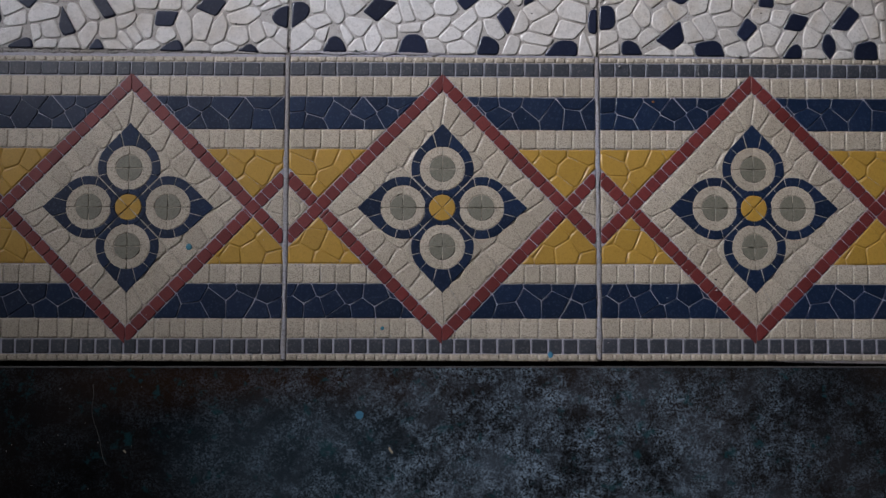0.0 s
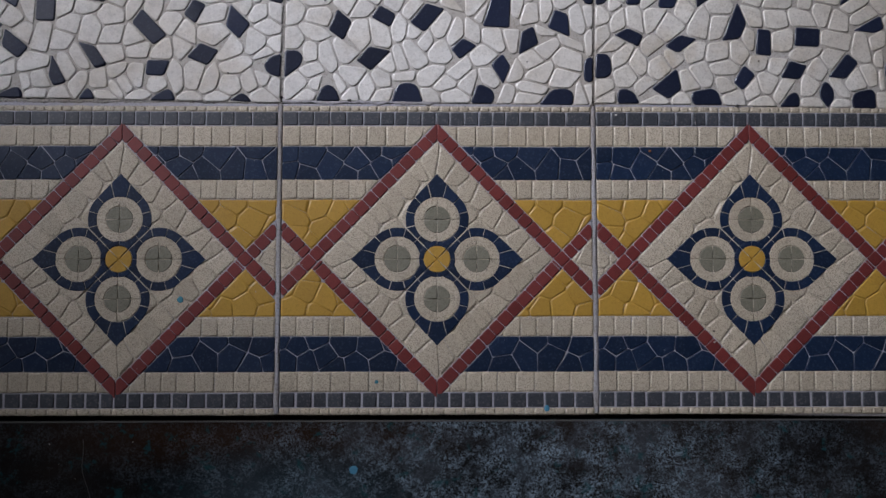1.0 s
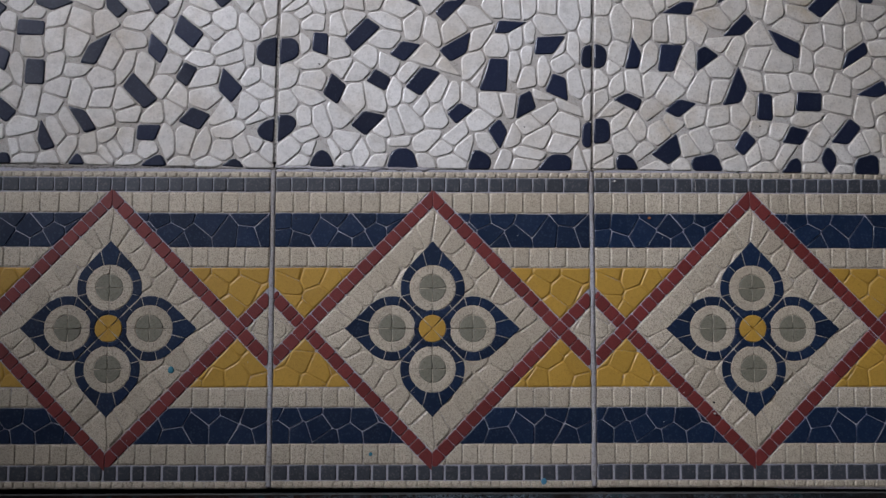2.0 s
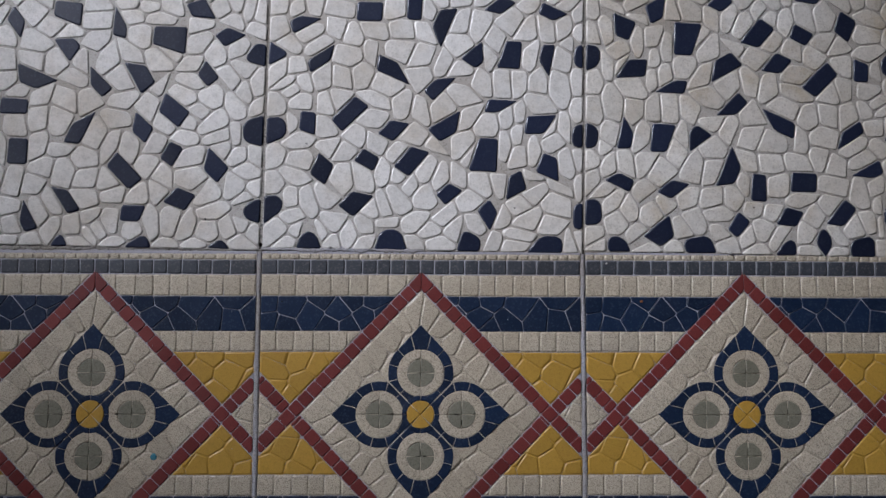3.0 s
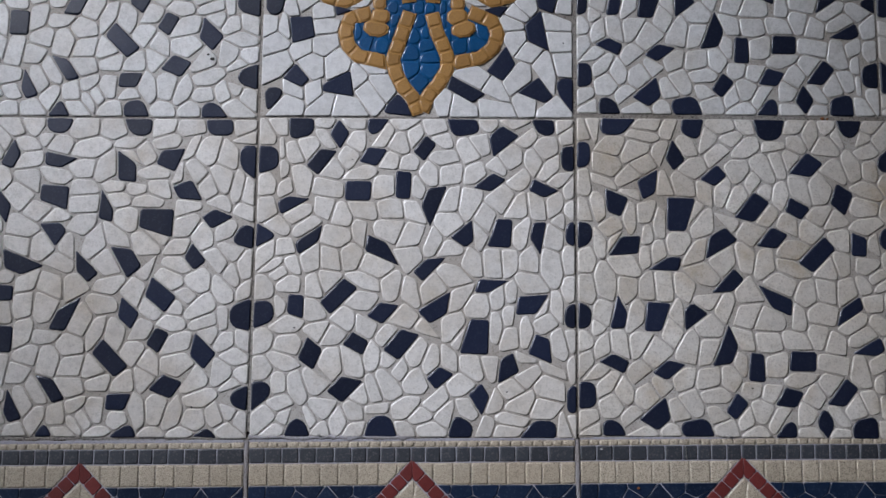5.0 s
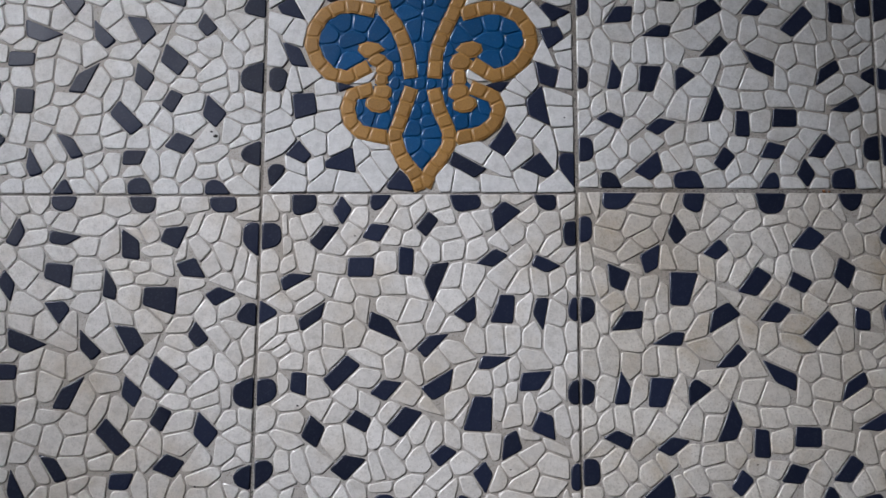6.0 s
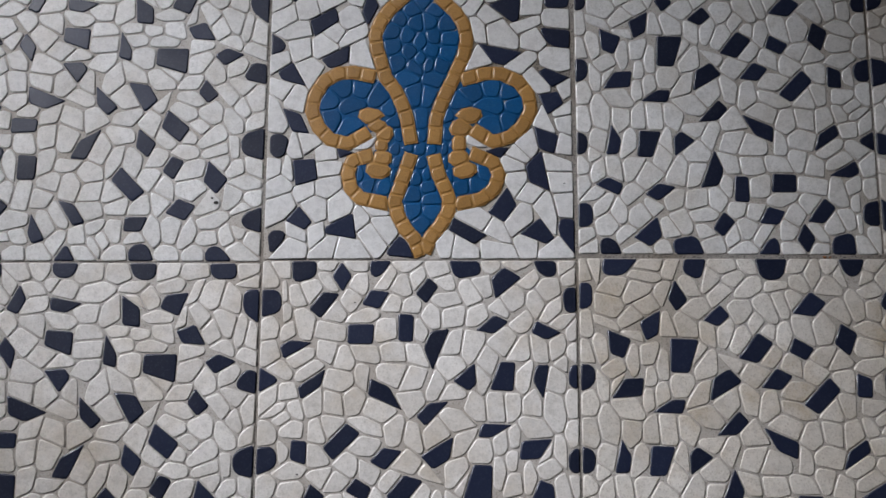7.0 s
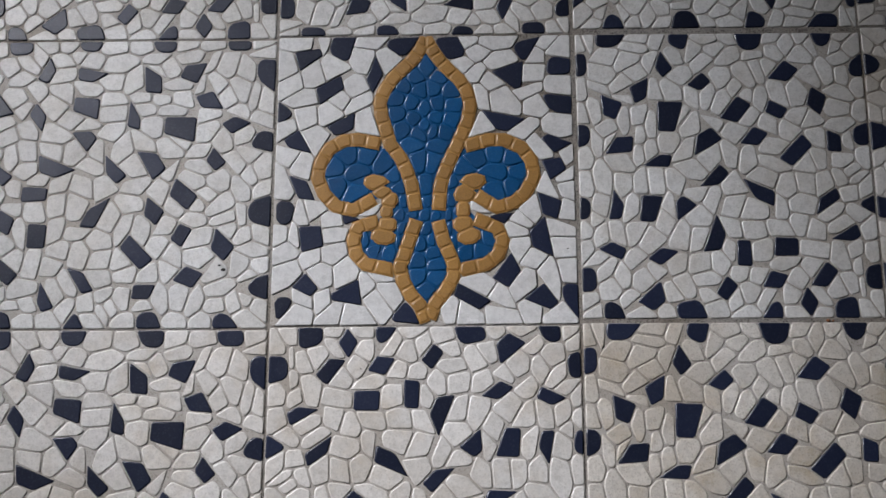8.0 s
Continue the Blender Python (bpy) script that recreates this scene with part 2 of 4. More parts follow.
def stone_mesh(name, p, mat, depth, bevel, lift=0.0, cut=0.0, groove_floor=0.0, foot=None):
    """A raised piece on the outline p (mm): worn, rounded shoulders and a nearly flat top. With groove_floor, a foot of
    the same pigment fills the outline down there, and the piece rises from it with a narrow groove round it."""
    n = len(p)
    tip = (random.uniform(-0.006, 0.006), random.uniform(-0.006, 0.006))
    cx, cy = sum(q[0] for q in p) / n, sum(q[1] for q in p) / n
    verts, faces, smooth = [], [], []

    def shell(rings):
        base, n = len(verts), len(rings[0][0])
        for ring, z in rings:
            verts.extend((x / 1000, y / 1000, (z + lift + ((x - cx) * tip[0] + (y - cy) * tip[1] if z > -depth else 0)) / 1000) for x, y in ring)
        for r in range(len(rings) - 1):
            faces.extend((base + r * n + i, base + r * n + (i + 1) % n, base + (r + 1) * n + (i + 1) % n, base + (r + 1) * n + i) for i in range(n))
            smooth.extend([True] * n)
        faces.append(tuple(range(base + (len(rings) - 1) * n, base + len(rings) * n)))
        smooth.append(False)

    top = p
    if groove_floor:
        shell([(foot or p, -depth - 0.2), (foot or p, -groove_floor)])
        top = inset(p, 0.16)
    if cut:
        top = rounded(top, cut)
    shell([(top, -depth), (inset(top, bevel * 0.3), -bevel * 0.38), (inset(top, bevel), 0.0)])
    me = bpy.data.meshes.new(name)
    me.from_pydata(verts, [], faces)
    me.polygons.foreach_set("use_smooth", smooth)
    me.materials.append(M[mat])
    return me


def box_mesh(name, x0, x1, y0, y1, z0, z1, mat, bevel=0.0):
    bm = bmesh.new()
    bmesh.ops.create_cube(bm, size=1.0)
    for v in bm.verts:
        v.co = Vector(((x0 + x1) / 2 + v.co.x * (x1 - x0), (y0 + y1) / 2 + v.co.y * (y1 - y0), (z0 + z1) / 2 + v.co.z * (z1 - z0)))
    if bevel:
        bmesh.ops.bevel(bm, geom=bm.edges[:], offset=bevel, segments=2, affect="EDGES", profile=0.6)
    me = bpy.data.meshes.new(name)
    bm.to_mesh(me)
    bm.free()
    me.materials.append(M[mat])
    return me


def child(name, me, parent, label="", kind=""):
    ob = new(name, me)
    ob.parent = parent
    return tagged(ob, label, kind=kind)


# ---- the moulds: each is a list of pieces (name, mesh) in one tile, 200 mm square, middle at nought ----
TILE = 99.85      # half a tile's side, mm

PLAIN, LILY = [], []


def lay(plan, colour, *stones):
    """Notes pieces of one colour: middle x and y, and for the long or broad ones half length, half width and angle."""
    for s in stones:
        plan.append((colour, *s) if len(s) == 5 else (colour, *s, 5.6, 5.6, 0))


def reach(s, nx, ny):
    """How far an oval piece reaches in the direction (nx, ny)."""
    a = radians(s[5])
    u, v = nx * math.cos(a) + ny * math.sin(a), -nx * math.sin(a) + ny * math.cos(a)
    return 1 / math.hypot(u / s[3], v / s[4])


def chips(plan, *stones):
    """Notes the dark chips, which are four-sided: middle, half length, half height, angle, lean, and how far the far side is drawn in."""
    for x, y, a, h, turn, lean, draw in stones:
        m = Matrix.Rotation(radians(turn), 2)
        p = [m @ Vector(q) + Vector((x, y)) for q in ((a * (lean - 1), -h), (a * (lean + 1), -h), (a * (draw - lean), h), (-a * (draw + lean), h))]
        p = [tuple(q) for q in p]
        if min(math.dist(u, v) for u, v in zip(p, p[1:] + p[:1])) > 1.0:
            p = shrunk(p, -1.6 if max(abs(x), abs(y)) > 92 and plan is PLAIN else -0.75)
        plan.append(("navy", x, y, p))


def overlap(p, o):
    """The area that two convex outlines share."""
    for u, v in zip(o, o[1:] + o[:1]):
        n = Vector((v[1] - u[1], u[0] - v[0]))
        if n.length > 0.3 and len(p) > 2:
            n.normalize()
            p = half_plane(p, n.x, n.y, n.x * u[0] + n.y * u[1])
    return outline_area(p) if len(p) > 2 else 0.0


def beside(p, chip, x, y, gap):
    """What is left of the outline p, grown round (x, y), beside a dark chip that it would overlap."""
    shared = list(p)
    sides = []
    for u, v in zip(chip, chip[1:] + chip[:1]):
        n = Vector((v[1] - u[1], u[0] - v[0]))
        if n.length > 0.3 and len(shared) > 2:
            n.normalize()
            at = n.x * u[0] + n.y * u[1]
            shared = half_plane(shared, n.x, n.y, at + gap * 0.7)
            if n.x * x + n.y * y > at:
                sides.append((n, at))
    if len(shared) < 3 or outline_area(shared) < 0.2:
        return p
    best = []
    for n, at in sides:
        q = half_plane(p, -n.x, -n.y, -at - gap)
        if len(q) > 2 and (not best or outline_area(q) > outline_area(best)):
            best = q
    return best


def strand(plan, *stones):
    """Notes a string of ochre stones (middle, and half width where it is not usual); each reaches half way to its neighbours in the string."""
    wide = [s[2] if len(s) > 2 else 4.55 for s in stones]
    wide = [wide[0], *wide, wide[-1]]
    q = [Vector(s[:2]) for s in stones]
    q = [q[0] * 1.5 - q[1] * 0.5 - (q[1] - q[0]) * 0.5, *q, q[-1] * 1.5 - q[-2] * 0.5 + (q[-1] - q[-2]) * 0.5]
    cuts = []
    for i in range(len(q) - 1):
        a, z = q[max(0, i - 1)], q[min(len(q) - 1, i + 2)]
        along = ((q[i + 1] - q[i]) * 2 + (z - a)).normalized()
        side = Vector((-along.y, along.x)) * (wide[i] + wide[i + 1]) / 2
        m = (q[i] + q[i + 1]) / 2
        cuts.append((m - side, m + side))
    for i in range(len(cuts) - 1):
        mid = q[i + 1]
        way = (q[i + 2] - q[i]).normalized()
        side = Vector((-way.y, way.x)) * wide[i + 1]
        p = [cuts[i][0], mid - side, cuts[i + 1][0], cuts[i + 1][1], mid + side, cuts[i][1]]
        plan.append(("ochre", mid.x, mid.y, [tuple(v) for v in p]))


def scroll(plan, *stones):
    """Notes the rounded ochre stones at a scroll's inner end: middle, half length, half width, angle."""
    for x, y, a, b, turn in stones:
        m = Matrix.Rotation(radians(turn), 2)
        ring = [math.pi / 4 * (k + 0.5) for k in range(8)]
        plan.append(("ochre", x, y, [tuple(m @ Vector((a * 1.34 * math.cos(w), b * 1.34 * math.sin(w))) + Vector((x, y))) for w in ring]))


FIXED = ("navy", "ochre")


def parting(s, o):
    """The line between two neighbours that grow: its normal out of s, and its distance along it."""
    if s[0] in FIXED or o[0] in FIXED:
        return None
    d = Vector((o[1] - s[1], o[2] - s[2]))
    way = d.normalized()
    n = Vector((0.0, 0.0))
    for q in (s, o):
        a = radians(q[5])
        u, v = d.x * math.cos(a) + d.y * math.sin(a), -d.x * math.sin(a) + d.y * math.cos(a)
        u, v = u / q[3] ** 2, v / q[4] ** 2
        g = Vector((u * math.cos(a) - v * math.sin(a), u * math.sin(a) + v * math.cos(a))).normalized()
        n += g * (max(q[3], q[4]) / min(q[3], q[4]) - 0.9)
    n.normalize()
    mine, theirs = reach(s, *way), reach(o, *way)
    q = Vector(s[1:3]) + d * (mine / (mine + theirs))
    return n, q.dot(n)


def groove(s, gap):
    """Half the flat of the groove; the pigment of the lily's stones runs on into it."""
    return gap * (-0.3 if s[0] in ("ochre", "blue") else 0.1 if s[0] == "navy" else 0.5)


def grown(plan, edge, gap, under=False):
    made = []
    for s in plan:
        p = [(-edge, -edge), (edge, -edge), (edge, edge), (-edge, edge)]
        if s[0] in FIXED:
            p = list(s[3])
            for nx, ny in ((1, 0), (-1, 0), (0, 1), (0, -1)):
                p = half_plane(p, nx, ny, edge)
        for o in plan:
            if o is s or math.dist(s[1:3], o[1:3]) > 50:
                continue
            line = parting(s, o)
            if line:
                p = half_plane(p, line[0].x, line[0].y, line[1] - groove(s, gap))
            if len(p) < 3:
                break
        for o in sorted((o for o in plan if o[0] in FIXED and o is not s), key=lambda o: math.dist(s[1:3], o[1:3])):
            if len(p) < 3 or math.dist(s[1:3], o[1:3]) > 40:
                break
            if s[0] == "blue" and o[0] == "ochre":
                if not under and math.dist(s[1:3], o[1:3]) < 17:
                    p = beside(p, o[3], s[1], s[2], 0.1) or p
                continue
            if s[0] == "ochre" and o[0] == "ochre":
                d = Vector((o[1] - s[1], o[2] - s[2]))
                if 0.5 < overlap(p, o[3]):
                    d.normalize()
                    p = half_plane(p, d.x, d.y, d.x * (s[1] + o[1]) / 2 + d.y * (s[2] + o[2]) / 2)
            elif s[0] not in FIXED or (s[0] == "navy" and o[0] == "ochre"):
                p = beside(p, o[3], s[1], s[2], groove(s, gap))
        if s[0] in FIXED and len(tidy(p, 0.5)) > 2:
            p = shrunk(tidy(p, 0.5), groove(s, gap))
        made.append(tidy(p, 0.5) if len(p) > 2 else [])
    return made


def oval_of(s, p):
    """The piece with the half length, half width and angle that its outline has."""
    if s[0] != "white" or len(p) < 3:
        return s
    q = np.array([(a[0] + (b[0] - a[0]) * k / 4, a[1] + (b[1] - a[1]) * k / 4) for a, b in zip(p, p[1:] + p[:1]) for k in range(4)])
    q = q - q.mean(0)
    size, axes = np.linalg.eigh(q.T @ q / len(q))
    long, short = math.sqrt(2 * size[1]), math.sqrt(2 * size[0])
    long = min(long, 1.9 * short)
    return (s[0], s[1], s[2], long, short, math.degrees(math.atan2(axes[1, 1], axes[0, 1])))


def fitted(plan, edge, gap, cut, depth, bevel, wobble=0.22, white="white"):
    """Grows every piece of the plan until it meets its neighbours, less the groove between them."""
    first = grown(plan, edge, 0.0)
    plan = [oval_of(s, p) for s, p in zip(plan, first)]
    made = []
    for s, p, foot in zip(plan, grown(plan, edge, gap), grown(plan, edge, gap, True)):
        p = tidy(p, 0.9)
        if len(p) < 3 or outline_area(p) < 3:
            continue
        shake = 0.05 if s[0] in ("ochre", "blue") else wobble
        p = [(x + random.uniform(-shake, shake), y + random.uniform(-shake, shake)) for x, y in p]
        p = [(max(-edge, min(edge, x)), max(-edge, min(edge, y))) for x, y in p]
        if s[0] == "navy" and max(abs(s[1]), abs(s[2])) > 90 and plan is not LILY:
            p = rounded(p, 3.2, edge - 1.0)         # chips at the tile's rim are worn round but for the side at the joint
        made.append((s[0], p, foot if s[0] == "blue" else p, cut * {"navy": 0.95, "blue": 1.7, "ochre": 1.25, "white": 1.0}[s[0]]))
    pieces = []
    for c, p, foot, curve in made:
        if c in ("ochre", "blue"):
            me = stone_mesh(stone_name(c), p, c, 0.9, bevel * (1.5 if c == "ochre" else 1.25), 0.32 if c == "ochre" else -0.26, curve, 0.5 if c == "ochre" else 0.56, foot)
        else:
            me = stone_mesh(stone_name(c), p, white if c == "white" else c, depth, bevel, 0.0, curve)
        pieces.append((stone_name(c), me))
    return pieces


def stone_name(colour):
    return {"white": "white_stone", "navy": "dark_blue_chip", "blue": "blue_stone", "ochre": "ochre_stone"}[colour]



# mottled field tile, white with dark blue chips
chips(PLAIN, (-73.6, 93.4, 4.2, 6.6, 95, 0.07, 1.37), (-49.2, 89.8, 5.0, 5.1, -120, -0.45, 1.10), (-25.6, 94.9, 6.8, 4.3, 177, -0.29, 0.35), (-61.4,
    72.4, 6.6, 4.5, -128, 0.19, 1.42), (-28.1, 75.1, 5.8, 5.4, 60, 0.33, 0.85), (-93.8, 72.9, 6.0, 5.0, 93, 0.10, 1.34), (-8.4, 56.7, 4.1, 8.2, -4,
    0.11, 1.14), (-36.9, 52.8, 7.6, 5.7, -1, -0.03, 1.03), (-80.3, 44.8, 3.4, 3.7, -151, 0.69, 2.85), (-95.5, 25.0, 6.7, 5.4, 38, -0.26, 0.25),
    (-67.3, 20.8, 9.7, 3.3, -146, -0.25, 0.72), (-22.9, 16.2, 11.1, 4.5, -24, 0.35, 0.56), (4.7, 80.7, 4.0, 6.3, 138, 0.14, 1.12))
chips(PLAIN, (28.5, 95.0, 4.4, 7.3, 116, -0.65, 1.39), (53.0, 87.0, 10.1, 5.7, 39, -0.04, 0.50), (79.9, 95.5, 4.3, 4.7, -2, 0.45, 1.58), (96.4, 74.7,
    4.5, 6.7, -173, -0.13, 0.86), (46.4, 58.5, 5.7, 4.0, 38, 0.46, 1.26), (78.1, 54.5, 5.2, 3.7, -26, -0.24, 1.59), (9.5, 46.1, 5.7, 4.8, -112, -0.19,
    2.31), (30.6, 24.2, 8.2, 5.1, -142, -0.11, 0.38), (53.4, 26.3, 6.9, 8.5, -3, -0.20, 0.67), (75.7, 25.8, 10.0, 3.8, 79, -0.17, 0.49), (98.2, 26.0,
    5.5, 3.5, -95, -0.04, 1.44), (6.8, 4.5, 9.9, 3.9, 46, 0.22, 0.53), (-93.5, -24.9, 7.4, 4.8, -81, 0.12, 0.70))
chips(PLAIN, (-74.5, -19.7, 6.9, 4.4, 89, -0.13, 0.80), (-48.4, -13.5, 10.1, 4.9, -135, 0.02, 1.13), (-20.9, -23.5, 5.4, 5.0, -131, 0.42, 1.36),
    (-36.3, -42.7, 6.6, 4.3, -28, -0.02, 0.85), (-9.1, -42.7, 7.9, 5.4, -129, 0.18, 1.22), (-64.7, -49.4, 7.0, 5.5, -112, -0.21, 0.90), (-44.2, -70.1,
    5.8, 5.6, -133, 0.38, 1.50), (-93.6, -73.8, 7.8, 4.0, -80, 0.20, 0.48), (-71.5, -94.0, 3.6, 3.8, -180, 0.03, 2.14), (-20.8, -92.7, 9.6, 4.7, 1,
    0.01, 0.59), (44.4, -7.0, 3.7, 3.9, -2, -0.94, 2.38), (12.7, -21.9, 11.0, 5.1, -149, -0.14, 0.53), (70.7, -18.5, 5.8, 5.2, 4, -0.44, 1.52))
chips(PLAIN, (97.8, -24.8, 5.6, 4.2, -90, 0.18, 1.47), (37.9, -38.5, 8.4, 10.2, -2, -0.15, 0.65), (77.7, -44.9, 4.2, 6.2, 158, 0.40, 1.81), (56.9,
    -56.6, 4.1, 5.8, -151, -0.62, 1.71), (14.7, -63.2, 6.8, 4.2, 40, 0.14, 0.71), (40.1, -75.3, 7.1, 4.6, -59, 0.31, 0.63), (98.4, -75.8, 7.2, 3.9,
    90, 0.12, 0.95), (28.5, -93.3, 5.2, 5.4, -111, 0.19, 0.43), (77.0, -93.5, 10.0, 3.0, -2, -0.21, 0.64))
lay(PLAIN, "white", (59.4, 97.8), (-8, 97.3), (45.1, 96.8), (-59.2, 96.6), (-39.9, 96.2), (91.4, 96), (-86.7, 95.2), (11, 94.9), (-0.7, 89.3), (70.2,
    89), (96.4, 88.3), (-95.4, 88.1), (-57.5, 87.5), (-21.1, 87.5), (-36.8, 85.9), (16.5, 84.7), (40.5, 83.9), (-10.7, 83.3), (-68.8, 82.5), (82,
    81.1), (-85.9, 79.4), (-78.3, 78), (32.6, 77.5), (18.4, 74.8), (59.5, 74.2), (-43.3, 73), (73.8, 71.1), (-17.2, 70.3), (-4, 70.1), (49.5, 69.3))
lay(PLAIN, "white", (82.7, 67.2), (-52.8, 66.6), (-85.5, 66.2), (36.3, 65.5), (22, 63.9), (7.1, 63.7), (-35.6, 63.6), (64.8, 61.5), (89.8, 60.3),
    (-72.5, 58.7), (-20.9, 56.1), (-94, 55.2), (96.5, 54.6), (-82.6, 54.3), (1.2, 54.2), (-56, 53.9), (52.4, 47.9), (21.1, 46.4), (87.2, 45.8), (33.6,
    45.5), (74.8, 44.2), (-94, 42.5), (64.1, 42.2), (-57.1, 41.9), (-16.1, 41.3), (96.8, 41.2), (-33.4, 41.1), (-0.8, 40.7), (-74, 37.4), (-47.8,
    37.3))
lay(PLAIN, "white", (42.8, 37.3), (91.8, 32.8), (18.8, 32.7), (-69.6, 29.9), (-85.8, 29), (-16.5, 28), (-34.2, 26), (66.6, 25.3), (-4.1, 24.5), (-50,
    24), (86.1, 23.7), (38.3, 23.2), (10, 21.1), (-82.2, 16.5), (22.5, 14.1), (-93.7, 12), (-40.9, 10.5), (96.6, 9.5), (-3.9, 9.1), (-52.5, 8.9),
    (-66.2, 8.8), (70.1, 8.5), (58.8, 8.4), (34.9, 7.8), (48.2, 7.2), (-77, 5.8), (-88.6, 5.7), (-25, 5.3), (84.2, 5.1), (-84.9, 0.4))
lay(PLAIN, "white", (24.4, -1.2), (-53.9, -3.9), (71.1, -4.6), (-32.5, -5.1), (-64, -6.5), (-79.1, -6.6), (-14.2, -7), (9.3, -8.1), (-94.4, -9.3),
    (97.9, -9.3), (-3.6, -11.1), (59.5, -11.1), (50.8, -14.1), (26.9, -14.3), (-33.3, -16), (38.5, -19.5), (87.6, -19.7), (78.8, -20.8), (-86.3,
    -21.9), (-63.9, -23.8), (-8.7, -24.6), (58.9, -25.3), (-44.3, -28.1), (80.6, -29.6), (-80.1, -31.3), (49.8, -32.4), (-31.3, -32.5), (22.2, -33),
    (10, -34.9), (-60.8, -35.6))
lay(PLAIN, "white", (68.3, -35.7), (-18.3, -37.7), (-51.4, -38), (58.9, -39.3), (97.7, -39.9), (28.2, -40), (-94.7, -41.9), (87.9, -42.8), (-78,
    -44.6), (0.4, -49.7), (-26.4, -49.9), (66.6, -51.1), (21.3, -52.2), (-15.9, -52.6), (-50.6, -53.7), (46.7, -53.7), (-81.2, -54), (9.8, -54.1),
    (-39.5, -54.6), (34.5, -57), (86.7, -57.5), (-94.2, -58.3), (96.8, -59.1), (-9.2, -59.2), (68.3, -61.1), (-0.1, -66), (-60.7, -67.6), (-84.2,
    -67.9), (-16, -67.9), (28.4, -68.5))
lay(PLAIN, "white", (-72.4, -70.5), (59.6, -70.6), (-26, -71.4), (84.9, -71.4), (-32.9, -74.2), (12.9, -77.2), (48.2, -78.6), (64.8, -79.1), (-82.1,
    -79.6), (81.4, -81.7), (-56.2, -82), (-6.1, -82.2), (31.9, -82.2), (-23.4, -83.8), (-37.1, -84.6), (19.9, -86.5), (3.3, -87.6), (-78.4, -87.7),
    (59.6, -88.8), (-63.9, -89), (97.7, -89.5), (-46.7, -90.2), (-92.8, -90.3), (42.4, -93.4), (90, -93.7), (9.6, -95.1), (-5.9, -95.3), (-36.2,
    -95.5), (57.9, -95.7), (-58.6, -96.1))
lay(PLAIN, "white", (-86.1, -96.4))

# tile with the lily emblem
chips(LILY, (-78.7, 85.4, 2.3, 8.4, 107, 0.46, 2.64), (-56.8, 92.4, 5.7, 7.1, -106, -0.00, 1.61), (-33.7, 71.4, 4.9, 5.5, -67, 1.07, 1.23), (-16.6,
    94.0, 9.2, 7.7, 50, 0.41, 0.30), (-63.8, 61.8, 4.3, 8.7, 105, 0.62, 1.27), (-94.2, 45.1, 6.6, 4.2, -91, -0.09, 0.40), (-54.8, 35.3, 9.9, 4.4,
    -153, -0.07, 0.62), (-86.3, 24.2, 8.4, 5.4, 119, -0.30, 0.32), (-81.1, -8.0, 6.7, 4.3, 114, -0.49, 1.17), (-92.3, -24.6, 4.2, 7.5, -9, 0.12,
    1.47), (-74.4, -41.5, 6.7, 6.7, 98, 0.04, 1.20), (-76.6, -73.7, 3.0, 6.2, 48, 0.15, 1.91), (-51.1, -79.6, 7.5, 8.8, 98, 0.01, 0.26))
chips(LILY, (-91.4, -86.4, 2.6, 5.0, 97, 0.80, 2.86), (-10.0, -91.8, 4.8, 6.1, 174, -0.18, 2.17), (-48.9, -31.0, 6.0, 3.5, 175, -0.24, 0.16), (17.5,
    91.3, 7.4, 7.6, 115, -0.23, 1.2), (67.5, 90.8, 10.3, 5.5, 60, 0.13, 0.29), (91.4, 77.1, 5.1, 7.6, 80, 0.13, 1.22), (59.9, 69.4, 10.6, 7.9, -161,
    0.07, 0.18), (52.7, 37.2, 13.7, 5.2, 168, 0.05, 0.25), (90.8, 49.8, 6.0, 5.7, -6, 0.35, 1.71), (86.5, 23.0, 2.1, 6.4, -150, 1.46, 2.85), (86.8,
    5.7, 6.5, 5.7, -66, -0.01, 0.63), (82.6, -21.6, 7.9, 5.8, 159, 0.29, 0.61), (75.9, -42.6, 12.9, 5.5, 101, -0.02, 0.40))
chips(LILY, (54.6, -65.4, 9.6, 5.6, -127, -0.12, 0.70), (29.9, -81.7, 9.1, 3.8, -29, -0.06, 1.29), (77.7, -82.7, 3.0, 7.5, 38, 0.69, 2.57), (95.0,
    -81.6, 10.5, 5.5, 86, -0.30, 0.43), (50.1, -29.4, 7.4, 2.8, -179, 0.03, 0.32))
lay(LILY, "white", (-88, 96.6), (-37.5, 96), (83.4, 95.8), (28.3, 95.2), (-71.3, 95.1), (49.5, 94.9), (91.8, 90.3), (35.9, 86.8), (74.3, 85.1),
    (-42.4, 83.6), (-22.7, 83.4), (51.2, 82.5), (26.2, 79.9), (-94.1, 78.9), (-60.4, 76.8), (-76.6, 72.9), (35.7, 72.5), (74, 72), (45.2, 67.5), (91,
    65.7), (-89.8, 64.9), (-47.5, 63.2), (69.9, 59.9), (37.4, 55.4), (-83, 54.6), (-56.2, 53.9), (-43.9, 52.2), (54.5, 51.9), (77.3, 48.9), (-63.6,
    43.1))
lay(LILY, "white", (-80.4, 42.5), (90.3, 38.7), (-38.8, 38.1), (-92.8, 35.4), (36.4, 35.3), (65.5, 32.6), (-72.7, 25.2), (77.3, 19), (-91.4, 15.5),
    (92.2, 14.9), (-81.8, 7.5), (96.6, -0), (-93.9, -4.1), (80.7, -8.4), (96.3, -9.7), (-71.7, -21), (68.1, -21.1), (34.6, -22.7), (92.1, -24),
    (-34.3, -24.4), (-82.8, -24.8), (61.6, -28.7), (-62.1, -29.5), (91.8, -36.6), (59.2, -37.4), (-94.3, -38.1), (-86.1, -38.9), (-60.1, -40.3),
    (93.2, -49.1), (61.9, -50.3))
